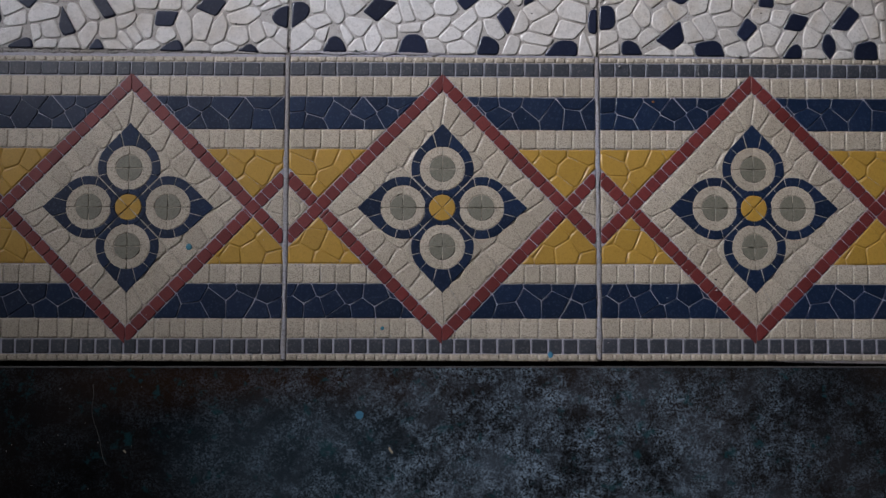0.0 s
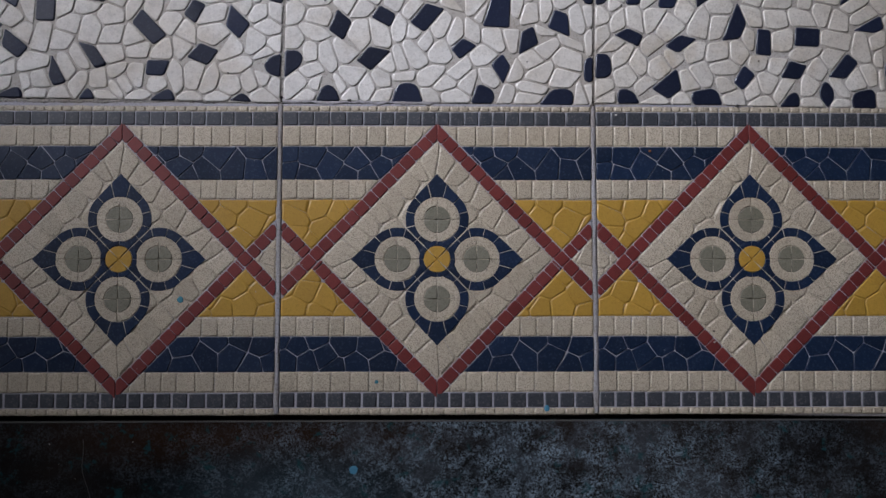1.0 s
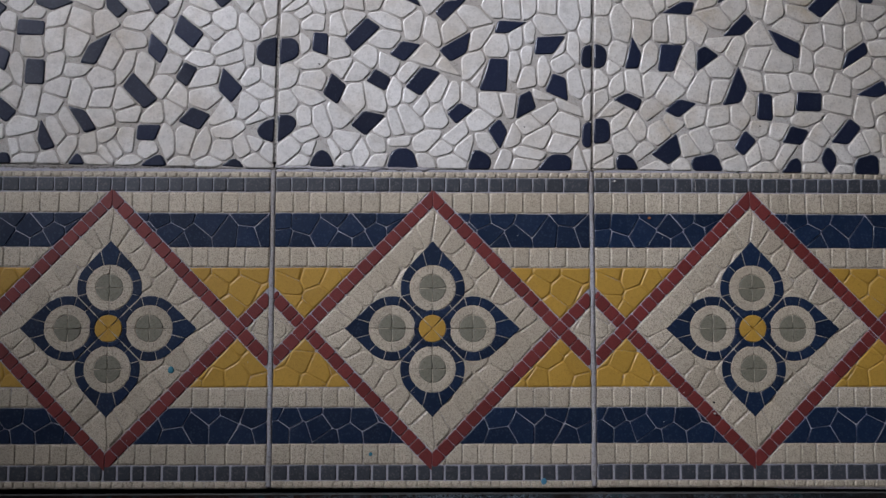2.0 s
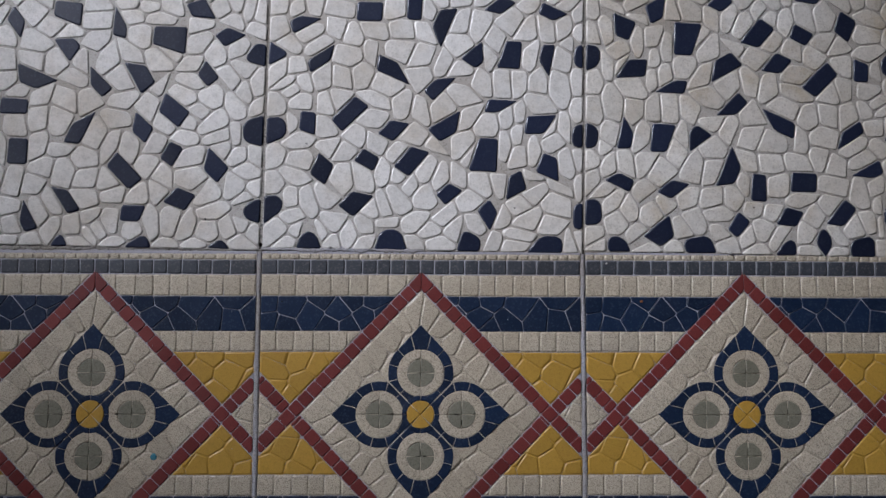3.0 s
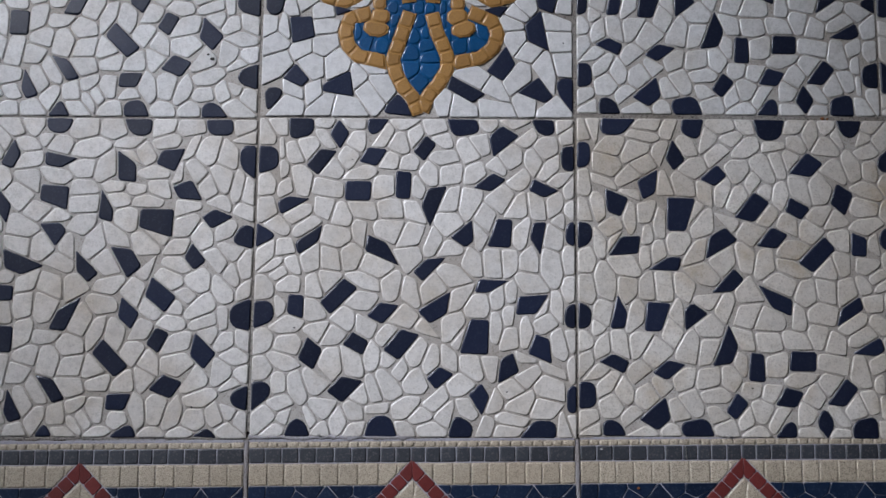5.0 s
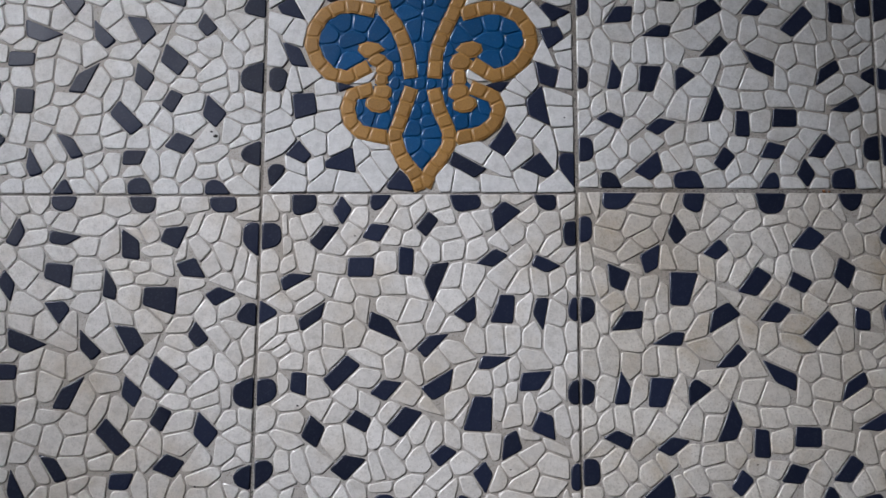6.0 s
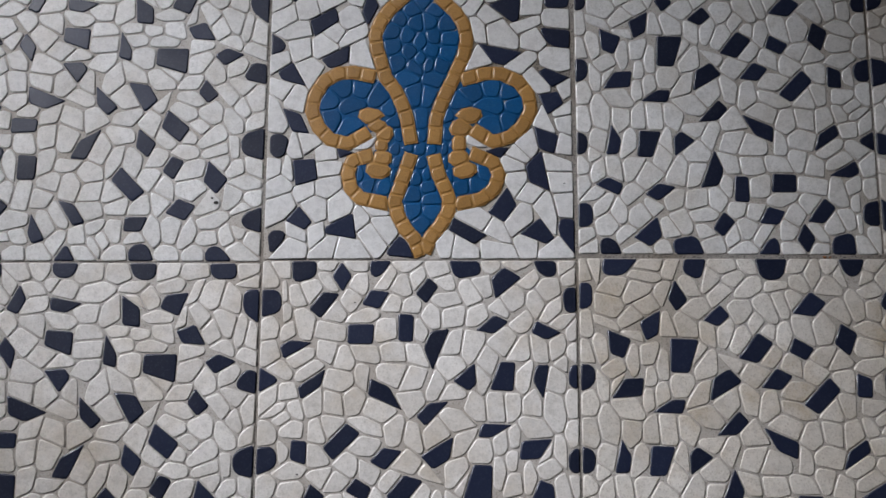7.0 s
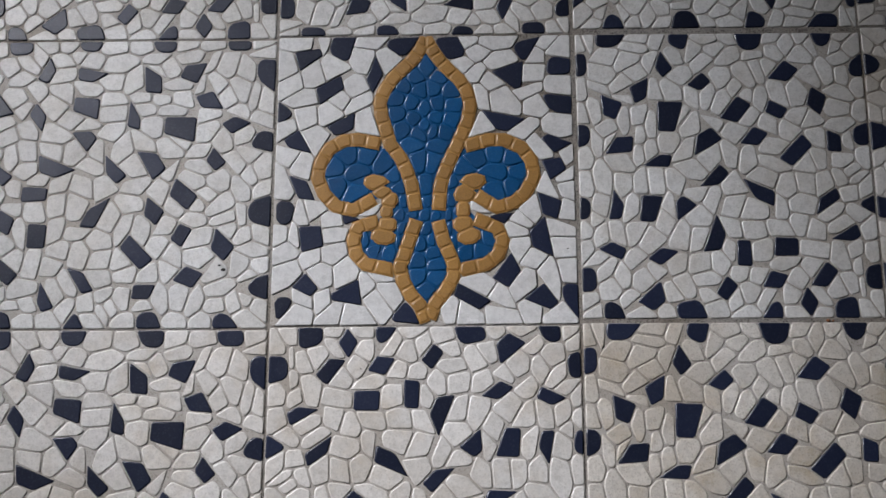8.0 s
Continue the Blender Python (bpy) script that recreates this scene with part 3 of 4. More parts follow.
lay(LILY, "white", (-59.8, -51.3), (-90.2, -52.2), (-74.6, -54.9), (72.8, -55.3), (-50.4, -64.5), (94.6, -64.9), (-90.1, -66.1), (-67.6, -67.4),
    (-27.2, -68.4), (81.7, -68.5), (-37.4, -73.2), (63.3, -73.9), (34, -75.6), (-22.7, -78.9), (-79.4, -81.1), (50.3, -83.1), (-65.8, -84.9), (-30.7,
    -85.1), (16.4, -89.5), (70.2, -91.4), (-60.9, -91.6), (-44.5, -91.7), (30.2, -92.9), (-82.8, -93.3), (84.6, -93.3), (50.2, -93.4), (6.6, -93.9))
lay(LILY, "blue", (2, 76.9), (-6.5, 70.1), (10, 69.9), (-14.1, 64), (6.2, 61.4), (-2.7, 60.7), (17.2, 59.6), (-18.7, 54.8), (-8, 51.8), (8.8, 50.4),
    (18.3, 49.5), (0, 47.7), (-17.9, 43.5), (7.6, 41.2), (-7.2, 40.5), (17.5, 39.5), (1.8, -77.2), (-14.9, -17), (-16.4, -8.6), (-20.9, -0.9), (-28.3,
    7.6), (-38.8, 13.4), (-50.6, 14), (-59, 6.3), (-57.3, -6), (-46.3, -11), (-44.5, 2.1, 8, 6.5, 20), (-36.9, -43.9), (-33.2, -50.7), (-23, -51))
lay(LILY, "blue", (-16.2, -44.1), (-14.5, -36.6), (-17, -26.4), (-8, -26.5), (0.5, -26.5), (7.8, -27.1), (15.1, -26.4), (22.4, -26.4), (26.8, 3.2),
    (35.3, 11.2), (47.4, 14.6), (58.2, 12.2), (60.9, 2.1), (57.8, -6.3), (47.2, -9.2), (46.9, 1.8, 9, 6, -5), (19.6, -5.9), (17.4, -16.5), (17.3,
    -36.1), (20.6, -43.9), (26.9, -51.1), (37.2, -50.5), (39.7, -43.1), (1.3, -8.8), (1.7, -17.9), (1.2, -36), (-2.4, -45.7), (5.6, -43.5), (-4.6,
    -57.6), (7.7, -59.9))
lay(LILY, "blue", (6, -52.5), (-4.5, -67.9), (7.7, -68.7), (-3.6, 29.9), (5.7, 32.1), (0.5, 34.6), (-7.6, 21.8), (9.1, 20.4), (-3.9, 12), (6.4, 11.1), (-14.5, 33.5), (13.0, 31.0))
strand(LILY, (0.1, 95.6), (-3.0, 89.9), (-7.3, 83.3), (-13.8, 76.8), (-21.4, 69.5), (-27.1, 60.6), (-30.1, 51.7), (-28.9, 42.4), (-25.7, 32.4),
    (-23.0, 22.4), (-16.1, 13.3), (-11.6, 3.4), (-8.5, -6.0), (-6.6, -17.6))
strand(LILY, (-7.0, -34.9), (-10.3, -44.8), (-13.2, -53.9), (-16.1, -61.4), (-13.9, -70.7), (-8.7, -80.4), (-2.8, -86.8), (0.1, -94.1))
strand(LILY, (-34.4, 23.7), (-43.9, 25.8), (-54.1, 25.1), (-63.8, 19.3), (-69.3, 9.8), (-71.0, -0.7), (-66.6, -11.7), (-58.5, -20.3), (-46.9, -23.1),
    (-37.6, -17.8))
scroll(LILY, (-31.6, -4.6, 7.0, 4.4, -12), (-27.6, -11.2, 6.0, 3.6, -22), (-23.0, -17.2, 5.2, 4.0, 60), (-25.0, -24.3, 3.3, 4.2, 0))
scroll(LILY, (-25.0, -33.0, 5.4, 4.6, 0), (-27.0, -41.0, 6.4, 4.4, -8))
strand(LILY, (-34.9, -32.0), (-44.1, -34.6), (-46.6, -43.4), (-44.6, -52.9), (-38.2, -59.7), (-25.6, -62.4))
strand(LILY, (2.4, 95.6), (5.9, 88.9), (9.7, 83.1), (15.1, 76.5), (23.5, 68.2), (29.1, 58.8), (30.9, 49.1), (28.9, 37.8), (25.1, 29.1), (21.6, 20.8),
    (17.0, 11.0), (13.2, 2.4), (10.6, -6.6), (9.8, -17.8))
strand(LILY, (10.1, -35.1), (12.3, -43.8), (16.3, -52.6), (19.2, -60.1), (18.8, -68.4), (13.6, -77.6), (7.0, -85.7), (4.4, -92.3))
strand(LILY, (32.2, 21.9), (42.4, 24.9), (53.3, 24.8), (64.6, 19.6), (71.1, 10.5), (72.7, -0.9), (66.9, -11.7), (59.3, -18.6), (48.1, -22.0), (38.9,
    -16.1))
scroll(LILY, (32.0, -4.3, 7.0, 4.4, 12), (26.8, -12.4, 6.0, 5.0, 25), (25.6, -23.4, 3.6, 5.6, 0))
scroll(LILY, (25.6, -33.0, 5.6, 4.6, 0), (29.2, -41.0, 6.2, 4.4, 8))
strand(LILY, (37.9, -31.5), (47.9, -35.8), (51.4, -44.2), (48.3, -53.6), (40.1, -60.3), (28.2, -62.8))



def moved(plan, dx, dy):
    """The plan pressed a little off the tile's middle; chips at the rim still run out to it."""
    made = []
    for s in plan:
        x, y = s[1] + dx, s[2] + dy
        if s[0] in FIXED:
            p = [(u + dx, v + dy) for u, v in s[3]]
            if max(abs(s[1]), abs(s[2])) > 90:
                side = abs(s[1]) > abs(s[2])
                p = [(u + math.copysign(6, u) if side and abs(u) > 95 - abs(dx) else u, v + math.copysign(6, v) if not side and abs(v) > 95 - abs(dy) else v) for u, v in p]
            made.append((s[0], x, y, p))
        elif max(abs(x), abs(y)) < 98.5:
            made.append((s[0], x, y, *s[3:]))
    return made


def plain_mould(dx=0.0, dy=0.0, white="white"):
    return fitted(moved(PLAIN, dx, dy), TILE, 0.36, 1.45, 1.3, 1.05, white=white)


plain_pieces = plain_mould(-1.5)
lily_pieces = fitted(LILY, 99.7, 0.3, 1.0, 1.3, 0.85, white="white_clean")


# border tile: straight bands, a red lattice, and a flower in a lozenge
def border_mould():
    made, half = [], 98.9
    rise, arm, wide = 82.1, 1.03, 3.9

    def add(colour, p, cut=0.5, bevel=0.85, lift=0.0, wobble=0.12, depth=0.9, name="border_stone"):
        p = tidy(p, 0.5)
        if len(p) < 3 or outline_area(p) < 2.5:
            return
        p = [(x + random.uniform(-wobble, wobble), y + random.uniform(-wobble, wobble)) for x, y in p]
        p = [(max(-half, min(half, x)), max(-half, min(half, y))) for x, y in p]
        pale_joints = colour in ("grey", "midnight", "red") or name == "flower_stone"
        made.append((name, stone_mesh(name, p, colour, depth, bevel, lift, cut, 0.0 if pale_joints else 0.45 + lift)))

    norm = math.hypot(arm, 1)
    low = -1.2                       # the lozenge and its flower sit a little below the tile's middle
    outer = (rise + (wide + 0.35) * norm)
    inner = (rise - (wide + 0.35) * norm)

    def outside(p, sx, sy):
        """The part of an outline beyond one arm of the lattice, in the quarter (sx, sy)."""
        return half_plane(p, -sx * arm / norm, -sy / norm, (-outer - sy * low) / norm)

    # rows of small squares and bands of crackled blue, above and below
    bands = [("cream", 93.8, 97.4, 31), ("grey", 84.8, 93.6, 20), ("cream", 71.2, 84.3, 18), ("cream", 37.0, 49.5, 18),
             ("cream", -50.0, -37.7, 18), ("cream", -84.9, -72.2, 18), ("grey", -94.4, -85.2, 20), ("cream", -99.2, -94.8, 31)]
    for colour, y0, y1, count in bands:
        x = -half
        sy = 1 if y0 > 0 else -1
        while x < half - 1:
            w = 2 * half / count * random.uniform(0.85, 1.15)
            x1 = x + w if x + 1.5 * w < half else half
            for sx in (-1, 1):
                lo, hi = max(x, 0) if sx > 0 else x, x1 if sx > 0 else min(x1, 0)
                g = 0.03 if colour == "cream" else 0.12 if y0 > 0 else 0.48
                p = [(x + g, y0), (x1 - g, y0), (x1 - g, y1), (x + g, y1)]
                if max(abs(y0), abs(y1)) < 85.0:
                    if hi - lo < 0.6:
                        continue
                    p = [(lo + g, y0), (hi - g, y0), (hi - g, y1), (lo + g, y1)]
                    p = outside(p, sx, sy)
                elif sx > 0:
                    continue
                add(colour, p)
            x = x1

    def crackled(colour, within, step):
        plan, seeds = [], []
        gap = 0.05 if colour in ("cream", "yellow") else 0.34
        xs, ys = [q[0] for q in within], [q[1] for q in within]
        for tries in range(400):
            q = (random.uniform(min(xs), max(xs)), random.uniform(min(ys), max(ys)))
            if all(math.dist(q, o) > step for o in seeds):
                seeds.append(q)
        for q in seeds:
            plan.append((colour, *q, 5, 5, 0))
        for s in plan:
            p = list(within)
            for o in plan:
                d = math.dist(s[1:3], o[1:3])
                if o is not s:
                    nx, ny = (o[1] - s[1]) / d, (o[2] - s[2]) / d
                    p = half_plane(p, nx, ny, s[1] * nx + s[2] * ny + d / 2 - gap / 2)
                if len(p) < 3:
                    break
            add(colour, p, 0.6, 0.85 if colour in ("cream", "yellow") else 0.4, depth=0.62)

    for sx in (-1, 1):
        for sy in (-1, 1):
            y0, y1 = (49.7, 71.0) if sy > 0 else (-72.0, -50.2)
            box = [(-half, y0), (half, y0), (half, y1), (-half, y1)]
            box = half_plane(box, -sx, 0, 0)
            crackled("midnight", outside(box, sx, sy), 11.0)
        # yellow panels above and below the crossing of the arms
        for sy in (-1, 1):
            y1 = 36.7 if sy > 0 else -37.4
            box = [(-half, min(0, y1)), (half, min(0, y1)), (half, max(0, y1)), (-half, max(0, y1))]
            box = half_plane(box, -sx, 0, 0)
            box = outside(box, sx, sy)
            box = half_plane(box, sx * arm / norm, -sy / norm, (rise - (wide + 0.35) * norm - sy * low) / norm)
            crackled("yellow", box, 11.5)
        # the small cream triangle at the tile's edge
        box = [(-half, -40), (half, -40), (half, 40), (-half, 40)]
        for sy in (-1, 1):
            box = half_plane(box, -sx * arm / norm, sy / norm, (-outer + sy * low) / norm)
        crackled("cream", box, 9.0)

    # red lattice: squares along the four arms, clipped where they cross
    for sx in (-1, 1):
        for sy in (-1, 1):
            ux, uy = sx / norm, -sy * arm / norm
            vx, vy = sx * arm / norm, sy / norm
            length, s = 100 * norm, 0.0
            while s < length - 1:
                e = min(length, s + random.uniform(7.6, 9.0))
                p = []
                for along, across in ((s + 0.11, -wide), (e - 0.11, -wide), (e - 0.11, wide), (s + 0.11, wide)):
                    p.append((ux * along + vx * across, low + sy * rise + uy * along + vy * across))
                if s == 0.0:
                    p = [(0, low + sy * rise + sy * wide * norm), (0, low + sy * rise - sy * wide * norm), p[1], p[2]]
                if outline_area(p) < 0:
                    p.reverse()
                p = half_plane(half_plane(p, 1, 0, half), -1, 0, half)
                if sy > 0:
                    add("red", p, 0.8, 0.45, depth=0.7, name="lattice_stone")
                else:
                    for side in (1, -1):
                        limit = side * (rise + low) / norm - wide - 0.4
                        q = half_plane(p, side * sx * arm / norm, side / norm, limit)
                        add("red", q, 0.8, 0.45, depth=0.7, name="lattice_stone")
                s = e

    # cream stones in the lozenge, wedge by wedge along its four sides
    lozenge = [(-inner / arm, low), (0, low - inner), (inner / arm, low), (0, low + inner)]
    plan = []
    for sx in (-1, 1):
        for sy in (-1, 1):
            for k in range(8):
                f = (k + 0.5) / 8 + random.uniform(-0.034, 0.034)
                deep = inner - random.uniform(7.0, 14.5)
                plan.append(("cream", sx * deep / arm * f, low + sy * deep * (1 - f), 5, 5, 0))
            for f in (0.12, 0.38, 0.62, 0.88):
                deep = inner - random.uniform(28, 33)
                plan.append(("cream", sx * deep / arm * f, low + sy * deep * (1 - f), 5, 5, 0))
    for s in plan:
        p = list(lozenge)
        for o in plan:
            d = math.dist(s[1:3], o[1:3])
            if o is not s and d > 0:
                nx, ny = (o[1] - s[1]) / d, (o[2] - s[2]) / d
                p = half_plane(p, nx, ny, s[1] * nx + s[2] * ny + d / 2 - 0.02)
        add("cream", p, 1.6, 0.95)

    # the flower: four petals round a yellow eye
    out, r_disc, r_ring, r_petal, tip = 25.2, 8.7, 14.4, 20.2, 29.6

    def sector(cx, cy, turn, a0, a1, inner_r, outer_r, colour, steps=4, lift=0.3):
        arc = [a0 + (a1 - a0) * i / steps for i in range(steps + 1)]
        far = [(cx + outer_r(a) * math.cos(a + turn), cy + outer_r(a) * math.sin(a + turn)) for a in arc]
        near = [(cx, cy)] if inner_r == 0 else [(cx + inner_r * math.cos(a + turn), cy + inner_r * math.sin(a + turn)) for a in reversed(arc)]
        add(colour, far + near, 0.0, 0.35, lift, wobble=0.06, name="flower_stone")

    lean = math.acos(r_petal / tip)

    def petal_edge(a):
        a = (a + math.pi) % (2 * math.pi) - math.pi
        r = r_petal / math.cos(lean - abs(a)) if abs(a) < lean else r_petal
        side = math.cos(abs(a) - radians(135))
        if side > 0.05:
            r = min(r, (out * math.sin(radians(45)) - 0.3) / side)
        return r

    for q in range(4):
        turn = math.pi / 2 * q
        cx, cy = out * math.cos(turn), low + out * math.sin(turn)
        for k in range(4):
            a0, a1 = math.pi / 2 * k, math.pi / 2 * (k + 1)
            sector(cx, cy, turn, a0 + 0.03, a1 - 0.03, 0, lambda a: r_disc - 0.2, "olive", 5)
            sector(cx, cy, turn, a0 + 0.01, a1 - 0.01, r_disc + 0.05, lambda a: r_ring - 0.1, "cream", 6)
        for k in range(12):
            a0 = radians(30) * k - radians(15)
            if abs(((a0 + radians(15) + math.pi) % (2 * math.pi)) - math.pi) > radians(152):
                continue
            sector(cx, cy, turn, a0 + 0.007, a0 + radians(30) - 0.007, r_ring + 0.05, petal_edge, "midnight", 4, 0.25)
    for k in range(4):
        a0 = math.pi / 2 * k + math.pi / 4
        sector(0, low, 0, a0 + 0.05, a0 + math.pi / 2 - 0.05, 0, lambda a: 8.5, "yellow", 5, 0.5)
    for k in range(8):
        a0 = math.pi / 4 * k
        sector(0, low, 0, a0 + 0.01, a0 + math.pi / 4 - 0.01, 8.6, lambda a: 11.6, "midnight", 3, 0.45)
    return made


border_pieces = border_mould()


# ---- the room ----
T = 0.12


def wall_object(name, boxes, mat="plaster", label="plain white plastered wall"):
    bm = bmesh.new()
    for x0, x1, y0, y1, z0, z1 in boxes:
        bmesh.ops.create_cube(bm, size=1.0, matrix=Matrix.LocRotScale(((x0 + x1) / 2, (y0 + y1) / 2, (z0 + z1) / 2), None, (x1 - x0, y1 - y0, z1 - z0)))
    me = bpy.data.meshes.new(name)
    bm.to_mesh(me)
    bm.free()
    me.materials.append(M[mat])
    return tagged(new(name, me), label, "wall", kind="structure")


(X0, X1), (Y0, Y1), Z1 = ROOM_X, ROOM_Y, ROOM_Z
B = -0.016      # underside of the tiles
wall_object("wall_west", [(X0 - T, X0, Y0 - T, WINDOW_Y[0], B, Z1), (X0 - T, X0, WINDOW_Y[1], Y1 + T, B, Z1),
                          (X0 - T, X0, *WINDOW_Y, B, WINDOW_Z[0]), (X0 - T, X0, *WINDOW_Y, WINDOW_Z[1], Z1)], label="plain white plastered wall with a window opening")
wall_object("wall_east", [(X1, X1 + T, Y0 - T, Y1 + T, B, Z1)])
wall_object("wall_north", [(X0, X1, Y1, Y1 + T, B, Z1)])
wall_object("wall_south", [(X0, X1, Y0 - T, Y0, B, Z1)])
tagged(wall_object("ceiling", [(X0 - T, X1 + T, Y0 - T, Y1 + T, Z1, Z1 + T)], label="plain white plastered ceiling"), category="ceiling")
tagged(new("ground", box_mesh("ground", -40, 40, -40, 40, -0.3, -0.2, "joint")), "bare earth outside the room", "ground", kind="structure")

floor = tagged(new("floor", box_mesh("floor", X0 - T, X1 + T, Y0 - T, Y1 + T, -0.2, B, "joint")),
               "mosaic-pattern cement tile floor with a border row", "floor", kind="structure")

# ---- the floor's tiles ----
LABELS = {"plain": "white mosaic-pattern cement tile with dark blue chips",
          "border": "border cement tile with red lozenge and four-petal flower",
          "lily": "white mosaic cement tile with blue and ochre lily emblem"}
PIECES = {"plain": plain_pieces, "border": border_pieces, "lily": lily_pieces}
bed_mesh = {k: box_mesh("tile", -half, half, -half, half, B + 0.0002, top, mat, 0.0005)
            for k, half, top, mat in (("plain", 0.09985, -0.0006, "bed"), ("lily", 0.0997, -0.0009, "bed"), ("border", 0.0989, -0.00052, "bed_border"))}


def joined(pieces, name):
    verts, faces, mats, index = [], [], [], []
    for _, me in pieces:
        base = len(verts)
        verts += [tuple(v.co) for v in me.vertices]
        m = me.materials[0]
        if m not in mats:
            mats.append(m)
        for f in me.polygons:
            faces.append([base + i for i in f.vertices])
            index.append(mats.index(m))
    me = bpy.data.meshes.new(name)
    me.from_pydata(verts, [], faces)
    for m in mats:
        me.materials.append(m)
    me.polygons.foreach_set("material_index", index)
    return me


whole = {k: joined(v, "mosaic_stones") for k, v in PIECES.items()}


def tile(kind, x, y, turn, near, pieces=None):
    ob = child("tile", bed_mesh[kind], floor, LABELS[kind])
    ob.matrix_basis = pose(x, y, random.uniform(-0.0003, 0.0002), random.uniform(-0.08, 0.08), random.uniform(-0.08, 0.08), turn)
    if near:
        for name, me in pieces or PIECES[kind]:
            child(name, me, ob)
    else:
        child("mosaic_stones", whole[kind], ob, kind="stuff")
    return ob


# quarter turns of the field tiles that lie near the lily, by column and row
# and by how many millimetres the pattern is pressed off the middle, in the room's x and y
PRESSED = {(-1, 0): (0.0, -3.7), (0, 0): (0.5, 0.0), (1, 0): (1.9, -0.6), (-1, 1): (-2.3, -1.0), (1, 1): (1.2, 0.8)}
TURNS = {(-1, 0): 90, (0, 0): 0, (1, 0): 180, (-1, 1): 90, (1, 1): 180, (-1, 2): 180, (0, 2): 270, (1, 2): 0}
PITCH = 0.2005
COLUMNS, ROWS = range(-8, 10), range(0, 12)
for i in COLUMNS:
    x = 0.1005 + (PITCH + 0.0005) * i
    if not X0 + 0.1 < x < X1 - 0.1:
        continue
    tile("border", x + 0.0005, -0.0995 + 0.0145 * (x - 0.1), 0.75, -1 <= i <= 1)
    for j in ROWS:
        y = 0.0998 + PITCH * j + 0.0065 * (x - 0.1)
        # beyond the first row the column beside the lily is a little narrower, and those after it close up
        narrow = i == 1 and j > 0
        x1 = x - (0.002 if narrow else 0.0055 if i > 1 and j > 0 else 0.0)
        if y > Y1 - 0.1:
            continue
        near = -1 <= i <= 1 and j <= 2
        if (i, j) == (0, 1):
            tile("lily", x, y, 0.0, near)
        else:
            turn = TURNS.get((i, j), random.choice((0, 90, 180, 270)))
            off = Matrix.Rotation(radians(-turn), 2) @ Vector(PRESSED.get((i, j), (0.0, 0.0)))
            ob = tile("plain", x1, y, turn - (0.2 if i else 0.0), near, plain_mould(*off, "white_pale" if j else "white_worn" if i == 1 else "white") if near else None)
            if narrow:
                ob.scale = (0.969, 0.984, 1.0)

# mortar in the joints: dark between the field tiles, pale between the border tiles
child("joint_mortar", box_mesh("joint_mortar", X0, X1, 0.003, Y1, B + 0.001, -0.0010, "joint"), floor, "dark dirty mortar")
child("joint_mortar", box_mesh("joint_mortar", X0, X1, -0.196, -0.002, B + 0.001, -0.0011, "joint_pale"), floor, "pale grey mortar")


def smear(name, length, half, seed, high=0.0, ragged=0.35, step=0.0016):
    """A strip of mortar along x, crumbled along both its edges, its top uneven."""
    rng = random.Random(seed)
    count = int(length / step)
    verts, faces = [], []
    drift = [0.0, 0.0]
    for k in range(count + 1):
        x = -length / 2 + length * k / count
        for side in (0, 1):
            drift[side] = drift[side] * 0.75 + rng.uniform(-1, 1) * half * ragged
        top = high + rng.uniform(-0.00018, 0.00012)
        y0, y1 = -half + drift[0], half + drift[1]
        verts += [(x, y0 - 0.0004, -0.004), (x, y0, top - 0.00035), (x, y0 * 0.4, top), (x, y1 * 0.4, top - rng.uniform(0, 0.0002)), (x, y1, top - 0.00035), (x, y1 + 0.0004, -0.004)]
    for k in range(count):
        faces += [(6 * k + i, 6 * k + 6 + i, 6 * k + 7 + i, 6 * k + 1 + i) for i in range(5)]
    me = bpy.data.meshes.new(name)
    me.from_pydata(verts, [], [f[::-1] for f in faces])
    me.polygons.foreach_set("use_smooth", [True] * len(faces))
    me.materials.append(M["joint_pale" if "pale" in name else "joint"])
    return me


for i in COLUMNS:
    x = 0.201 + 0.201 * i
    if X0 < x < X1 - 0.1:
        ob = child("joint_mortar", smear("pale_mortar", 0.196, 0.0014, 300 + i, -0.0001, 0.22), floor, "pale grey mortar")
        ob.matrix_basis = pose(x + 0.0005, -0.0995 + 0.0145 * (x - 0.1), 0, 0, 0, 90.75)
    # along the border's upper edge: pale mortar over one tile, elsewhere a crumbled dark gap
    for k in range(4):
        u = x - 0.1755 + 0.0502 * k
        pale = 0.0 < u < 0.12
        ob = child("joint_mortar", smear("pale_mortar" if pale else "dark_mortar", 0.0505, 0.0013 if pale else 0.0011, 500 + 4 * i + k, -0.0002 if pale else -0.0008, 0.5), floor, "pale grey mortar" if pale else "dark dirty mortar")
        ob.matrix_basis = pose(u, 0.0002 + 0.0105 * (u - 0.1), 0, 0, 0, 0.6)

# the black slab beyond the border, with a dark gap before it
slab = tagged(new("stone_slab", box_mesh("stone_slab", -1.9, 1.9, -0.87, 0.0, B, -0.003, "slab", 0.0012)),
              "black stone slab with dull blue scuffs beside the border tiles", "slab", kind="structure")
# thin grey strip added as the highlight that the slab's arris catches
child("worn_edge", box_mesh("worn_edge", -1.9, 1.9, -0.0010, -0.0002, -0.006, -0.0026, "scratch", 0.0002), slab, "pale strip painted as the highlight on the slab's arris")
slab.matrix_basis = pose(0.1, -0.2019, 0, 0, 0, 0.85)


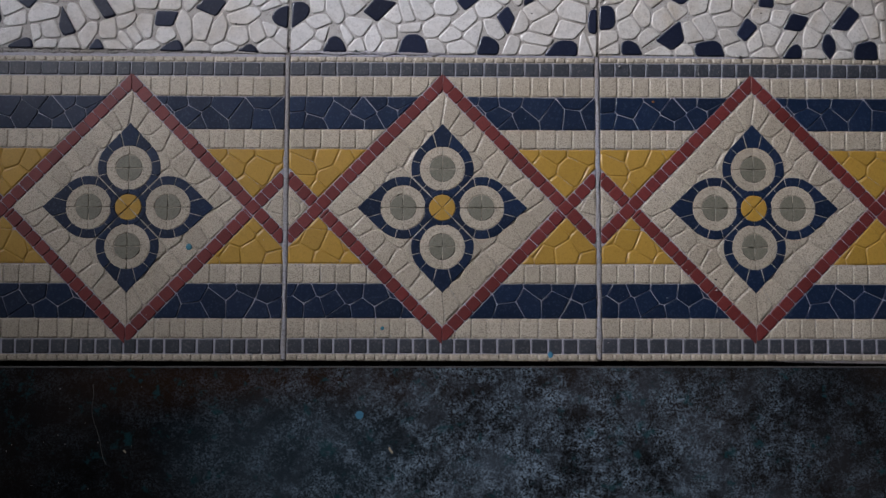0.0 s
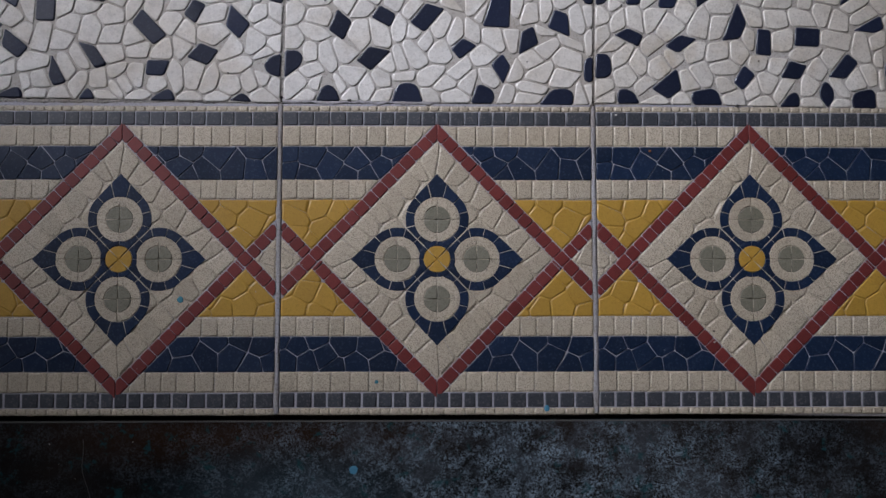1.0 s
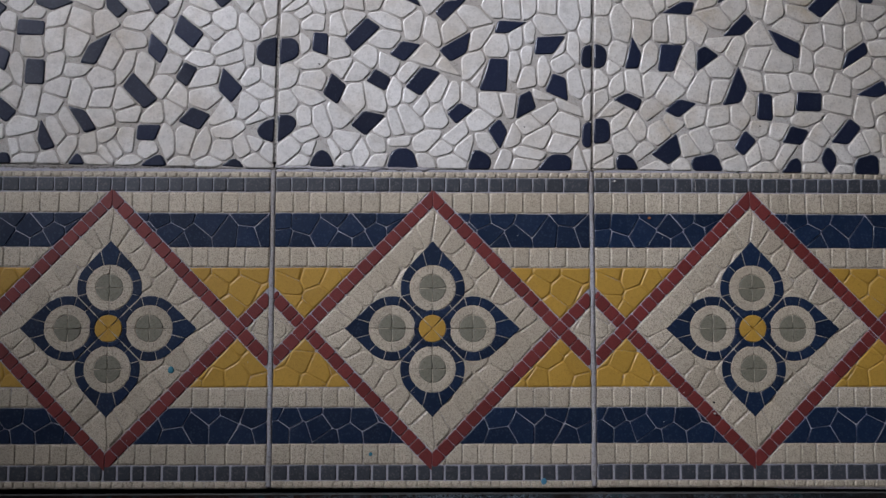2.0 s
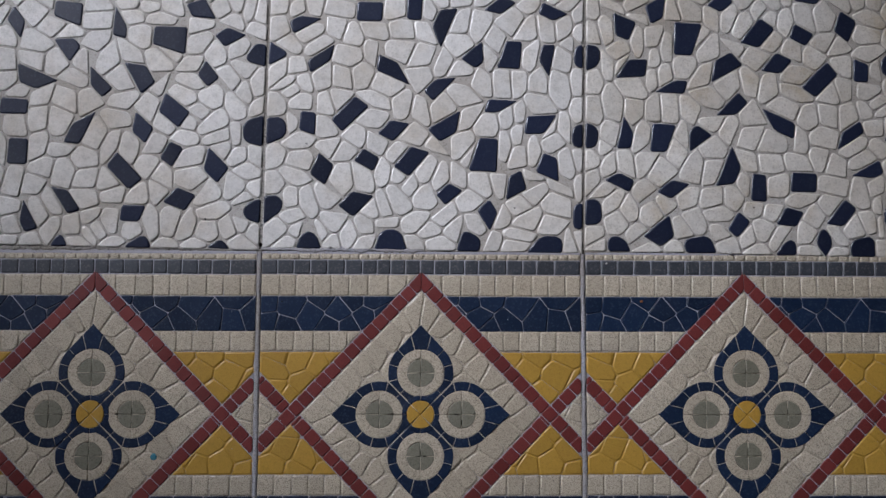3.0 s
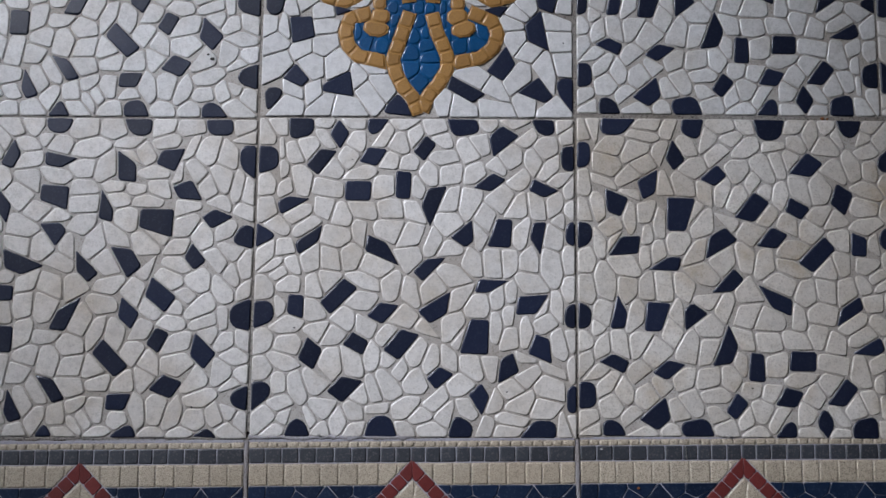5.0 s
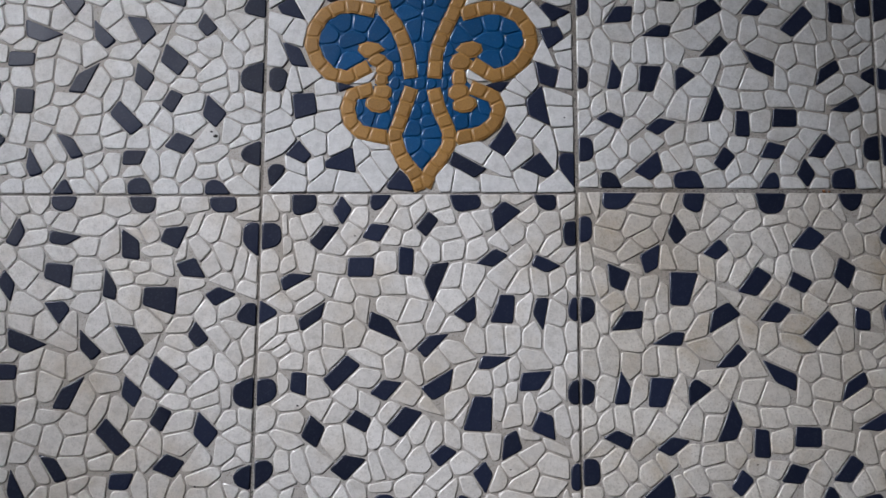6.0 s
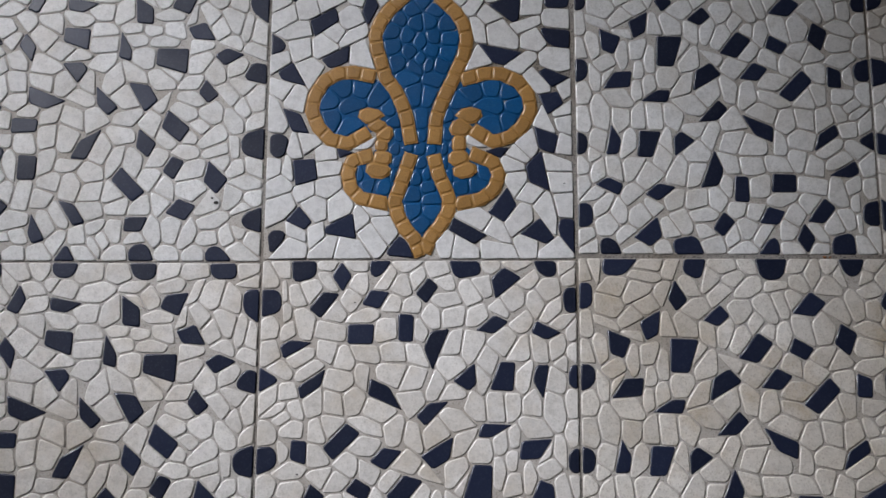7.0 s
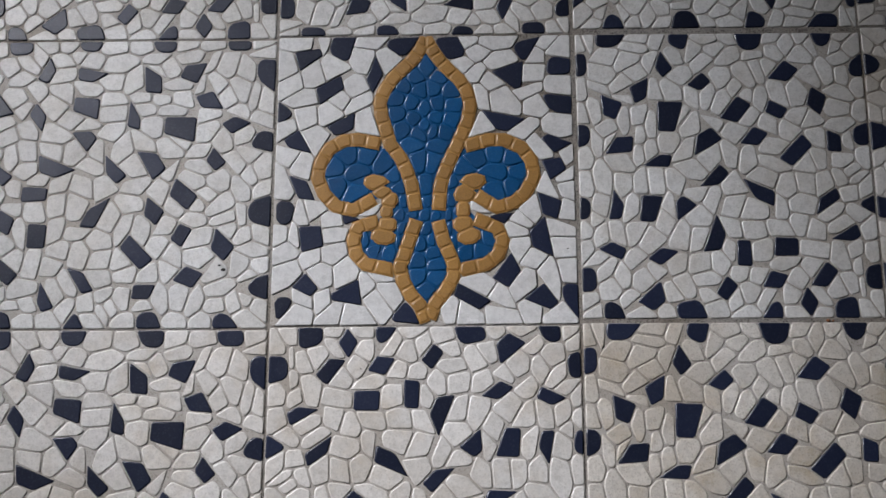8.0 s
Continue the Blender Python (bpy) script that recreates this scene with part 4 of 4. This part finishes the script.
# ---- spots and marks ----
def blot(name, x, y, z, r, mat, parent, seed, high=0.0004, squash=1.0, label=""):
    """A flat dried drop with an uneven edge."""
    rng = random.Random(seed)
    bm = bmesh.new()
    n = 18
    rings = []
    for scale, up in ((1.0, 0.0), (0.86, high), (0.4, high * 1.25)):
        rng.seed(seed)
        rings.append([bm.verts.new((r * scale * (1 + rng.uniform(-0.14, 0.14)) * math.cos(2 * math.pi * i / n),
                                    r * scale * squash * (1 + rng.uniform(-0.1, 0.1)) * math.sin(2 * math.pi * i / n), up)) for i in range(n)])
    for low, top in zip(rings, rings[1:]):
        for i in range(n):
            bm.faces.new((low[i], low[(i + 1) % n], top[(i + 1) % n], top[i])).smooth = True
    bm.faces.new(rings[-1])
    me = bpy.data.meshes.new(name)
    bm.to_mesh(me)
    bm.free()
    me.materials.append(M[mat])
    ob = child(name, me, parent, label)
    ob.matrix_world = pose(x, y, z)
    ob.matrix_parent_inverse = parent.matrix_basis.inverted()
    ob.matrix_basis = pose(x, y, z)
    return ob


TOP = -0.003
blot("paint_drop", 0.0505, -0.2335, TOP, 0.0027, "paint_blue", slab, 1, 0.00012, label="dried sky-blue paint drop")
blot("paint_drop", -0.0604, -0.1285, 0.0001, 0.0021, "paint_teal", floor, 8, 0.0002, label="dried teal paint drop")
blot("paint_drop", 0.1712, -0.1936, 0.0001, 0.0018, "paint_blue", floor, 9, 0.00015, 1.15, "dried blue paint drop")
blot("paint_drop", 0.0640, -0.1785, 0.0001, 0.0012, "paint_teal", floor, 10, 0.0002, label="dried teal paint drop")


def thread(name, points, thick, mat, parent=None, label="", category=""):
    cu = bpy.data.curves.new(name, "CURVE")
    cu.dimensions, cu.bevel_depth, cu.bevel_resolution = "3D", thick, 1
    sp = cu.splines.new("POLY")
    sp.points.add(len(points) - 1)
    for p, q in zip(sp.points, points):
        p.co = (*q, 1)
    cu.materials.append(M[mat])
    ob = new(name, cu)
    me = bpy.data.meshes.new_from_object(ob)
    bpy.data.objects.remove(ob)
    ob = new(name, me)
    if parent:
        ob.parent = parent
        ob.matrix_parent_inverse = parent.matrix_basis.inverted()
    return tagged(ob, label, category)


thread("scratch", [(-0.1185 + 0.002 * math.sin(k) * 0.3 + 0.0155 * max(0, k / 12 - 0.25) ** 1.4, -0.2165 - 0.05 * k / 12, TOP) for k in range(13)], 0.00018, "scratch", slab, "fine pale scratch")
tagged(thread("straw_scrap", [(0.0698 + 0.0006 * k, -0.2535 - 0.0016 * k + 0.0002 * k * k, TOP + 0.0009) for k in range(5)], 0.0007, "straw"), "tiny scrap of dry straw on black slab", "debris", "straw scraps")
tagged(thread("straw_scrap", [(-0.0975 + 0.0005 * k, -0.2575 - 0.0005 * k, TOP + 0.0005) for k in range(4)], 0.0005, "straw"), "tiny scrap of dry straw on black slab", "debris", "straw scraps")


# a loose hair on a border tile, and crumbs of rust and lime
thread("hair", [(0.2640 + 0.0024 * math.sin(k * 0.5) * 0.3 + 0.00035 * k, 0.0005 - 0.00125 * k, 0.0004) for k in range(11)], 0.00012, "dust", floor, "fine pale hair")
for x, y, r, seed in ((0.2369, -0.0291, 0.0010, 50), (0.3588, 0.2018, 0.0012, 51), (0.3620, 0.2016, 0.0008, 52)):
    blot("rust_crumb", x, y, 0.0001 if y < 0.1 else -0.0008, r, "rust", floor, seed, 0.0005, 0.8, "orange-brown crumb of rust")
for x, y, r, seed in ((0.2774, -0.1509, 0.0008, 60), (0.2930, 0.0020, 0.0012, 61), (0.2150, -0.0060, 0.0008, 62), (0.0430, 0.0012, 0.0010, 63)):
    blot("lime_crumb", x, y, 0.0, r, "dust", floor, seed, 0.0006, 0.8, "white crumb of lime")

# small pits and specks of dirt on the tiles
for x, y, r, seed in ((0.0264, 0.0662, 0.0007, 30), (0.1574, 0.0279, 0.0006, 31), (-0.0307, 0.2376, 0.0016, 32), (-0.0335, 0.2406, 0.0009, 33), (0.2771, -0.144, 0.0008, 34), (0.3387, -0.1084, 0.0007, 35), (0.0142, -0.0331, 0.0005, 36), (0.1941, 0.2501, 0.0006, 37), (0.0601, 0.1725, 0.0005, 38), (0.0226, 0.3193, 0.0005, 39), (0.308, 0.0311, 0.0006, 40), (-0.0349, 0.0174, 0.0007, 41)):
    blot("dirt_speck", x, y, 0.0001, r, "pit", floor, seed, 0.00006, 0.7, "dark speck of dirt")


def dust(name, count, x0, x1, y0, y1, z, seed, parent, label):
    """Loose pale grains, each a tiny uneven lump."""
    rng = random.Random(seed)
    verts, faces = [], []
    for _ in range(count):
        x, y, r = rng.uniform(x0, x1), rng.uniform(y0, y1), rng.choice((0.00018, 0.00022, 0.00028, 0.0004))
        base = len(verts)
        verts += [(x + r * math.cos(k * 1.257) * rng.uniform(0.7, 1.2), y + r * math.sin(k * 1.257) * rng.uniform(0.7, 1.2), z) for k in range(5)]
        verts.append((x, y, z + r))
        faces += [(base + k, base + (k + 1) % 5, base + 5) for k in range(5)]
    me = bpy.data.meshes.new(name)
    me.from_pydata(verts, [], faces)
    me.materials.append(M["dust"])
    ob = new(name, me)
    ob.parent = parent
    ob.matrix_parent_inverse = parent.matrix_basis.inverted()
    return tagged(ob, label, kind="stuff")


dust("dust_grains", 150, -0.3, 0.5, -0.36, -0.208, TOP, 21, slab, "pale dust grains")
dust("dust_grains", 110, -0.3, 0.5, -0.195, 0.0, 0.0001, 22, floor, "pale dust grains")
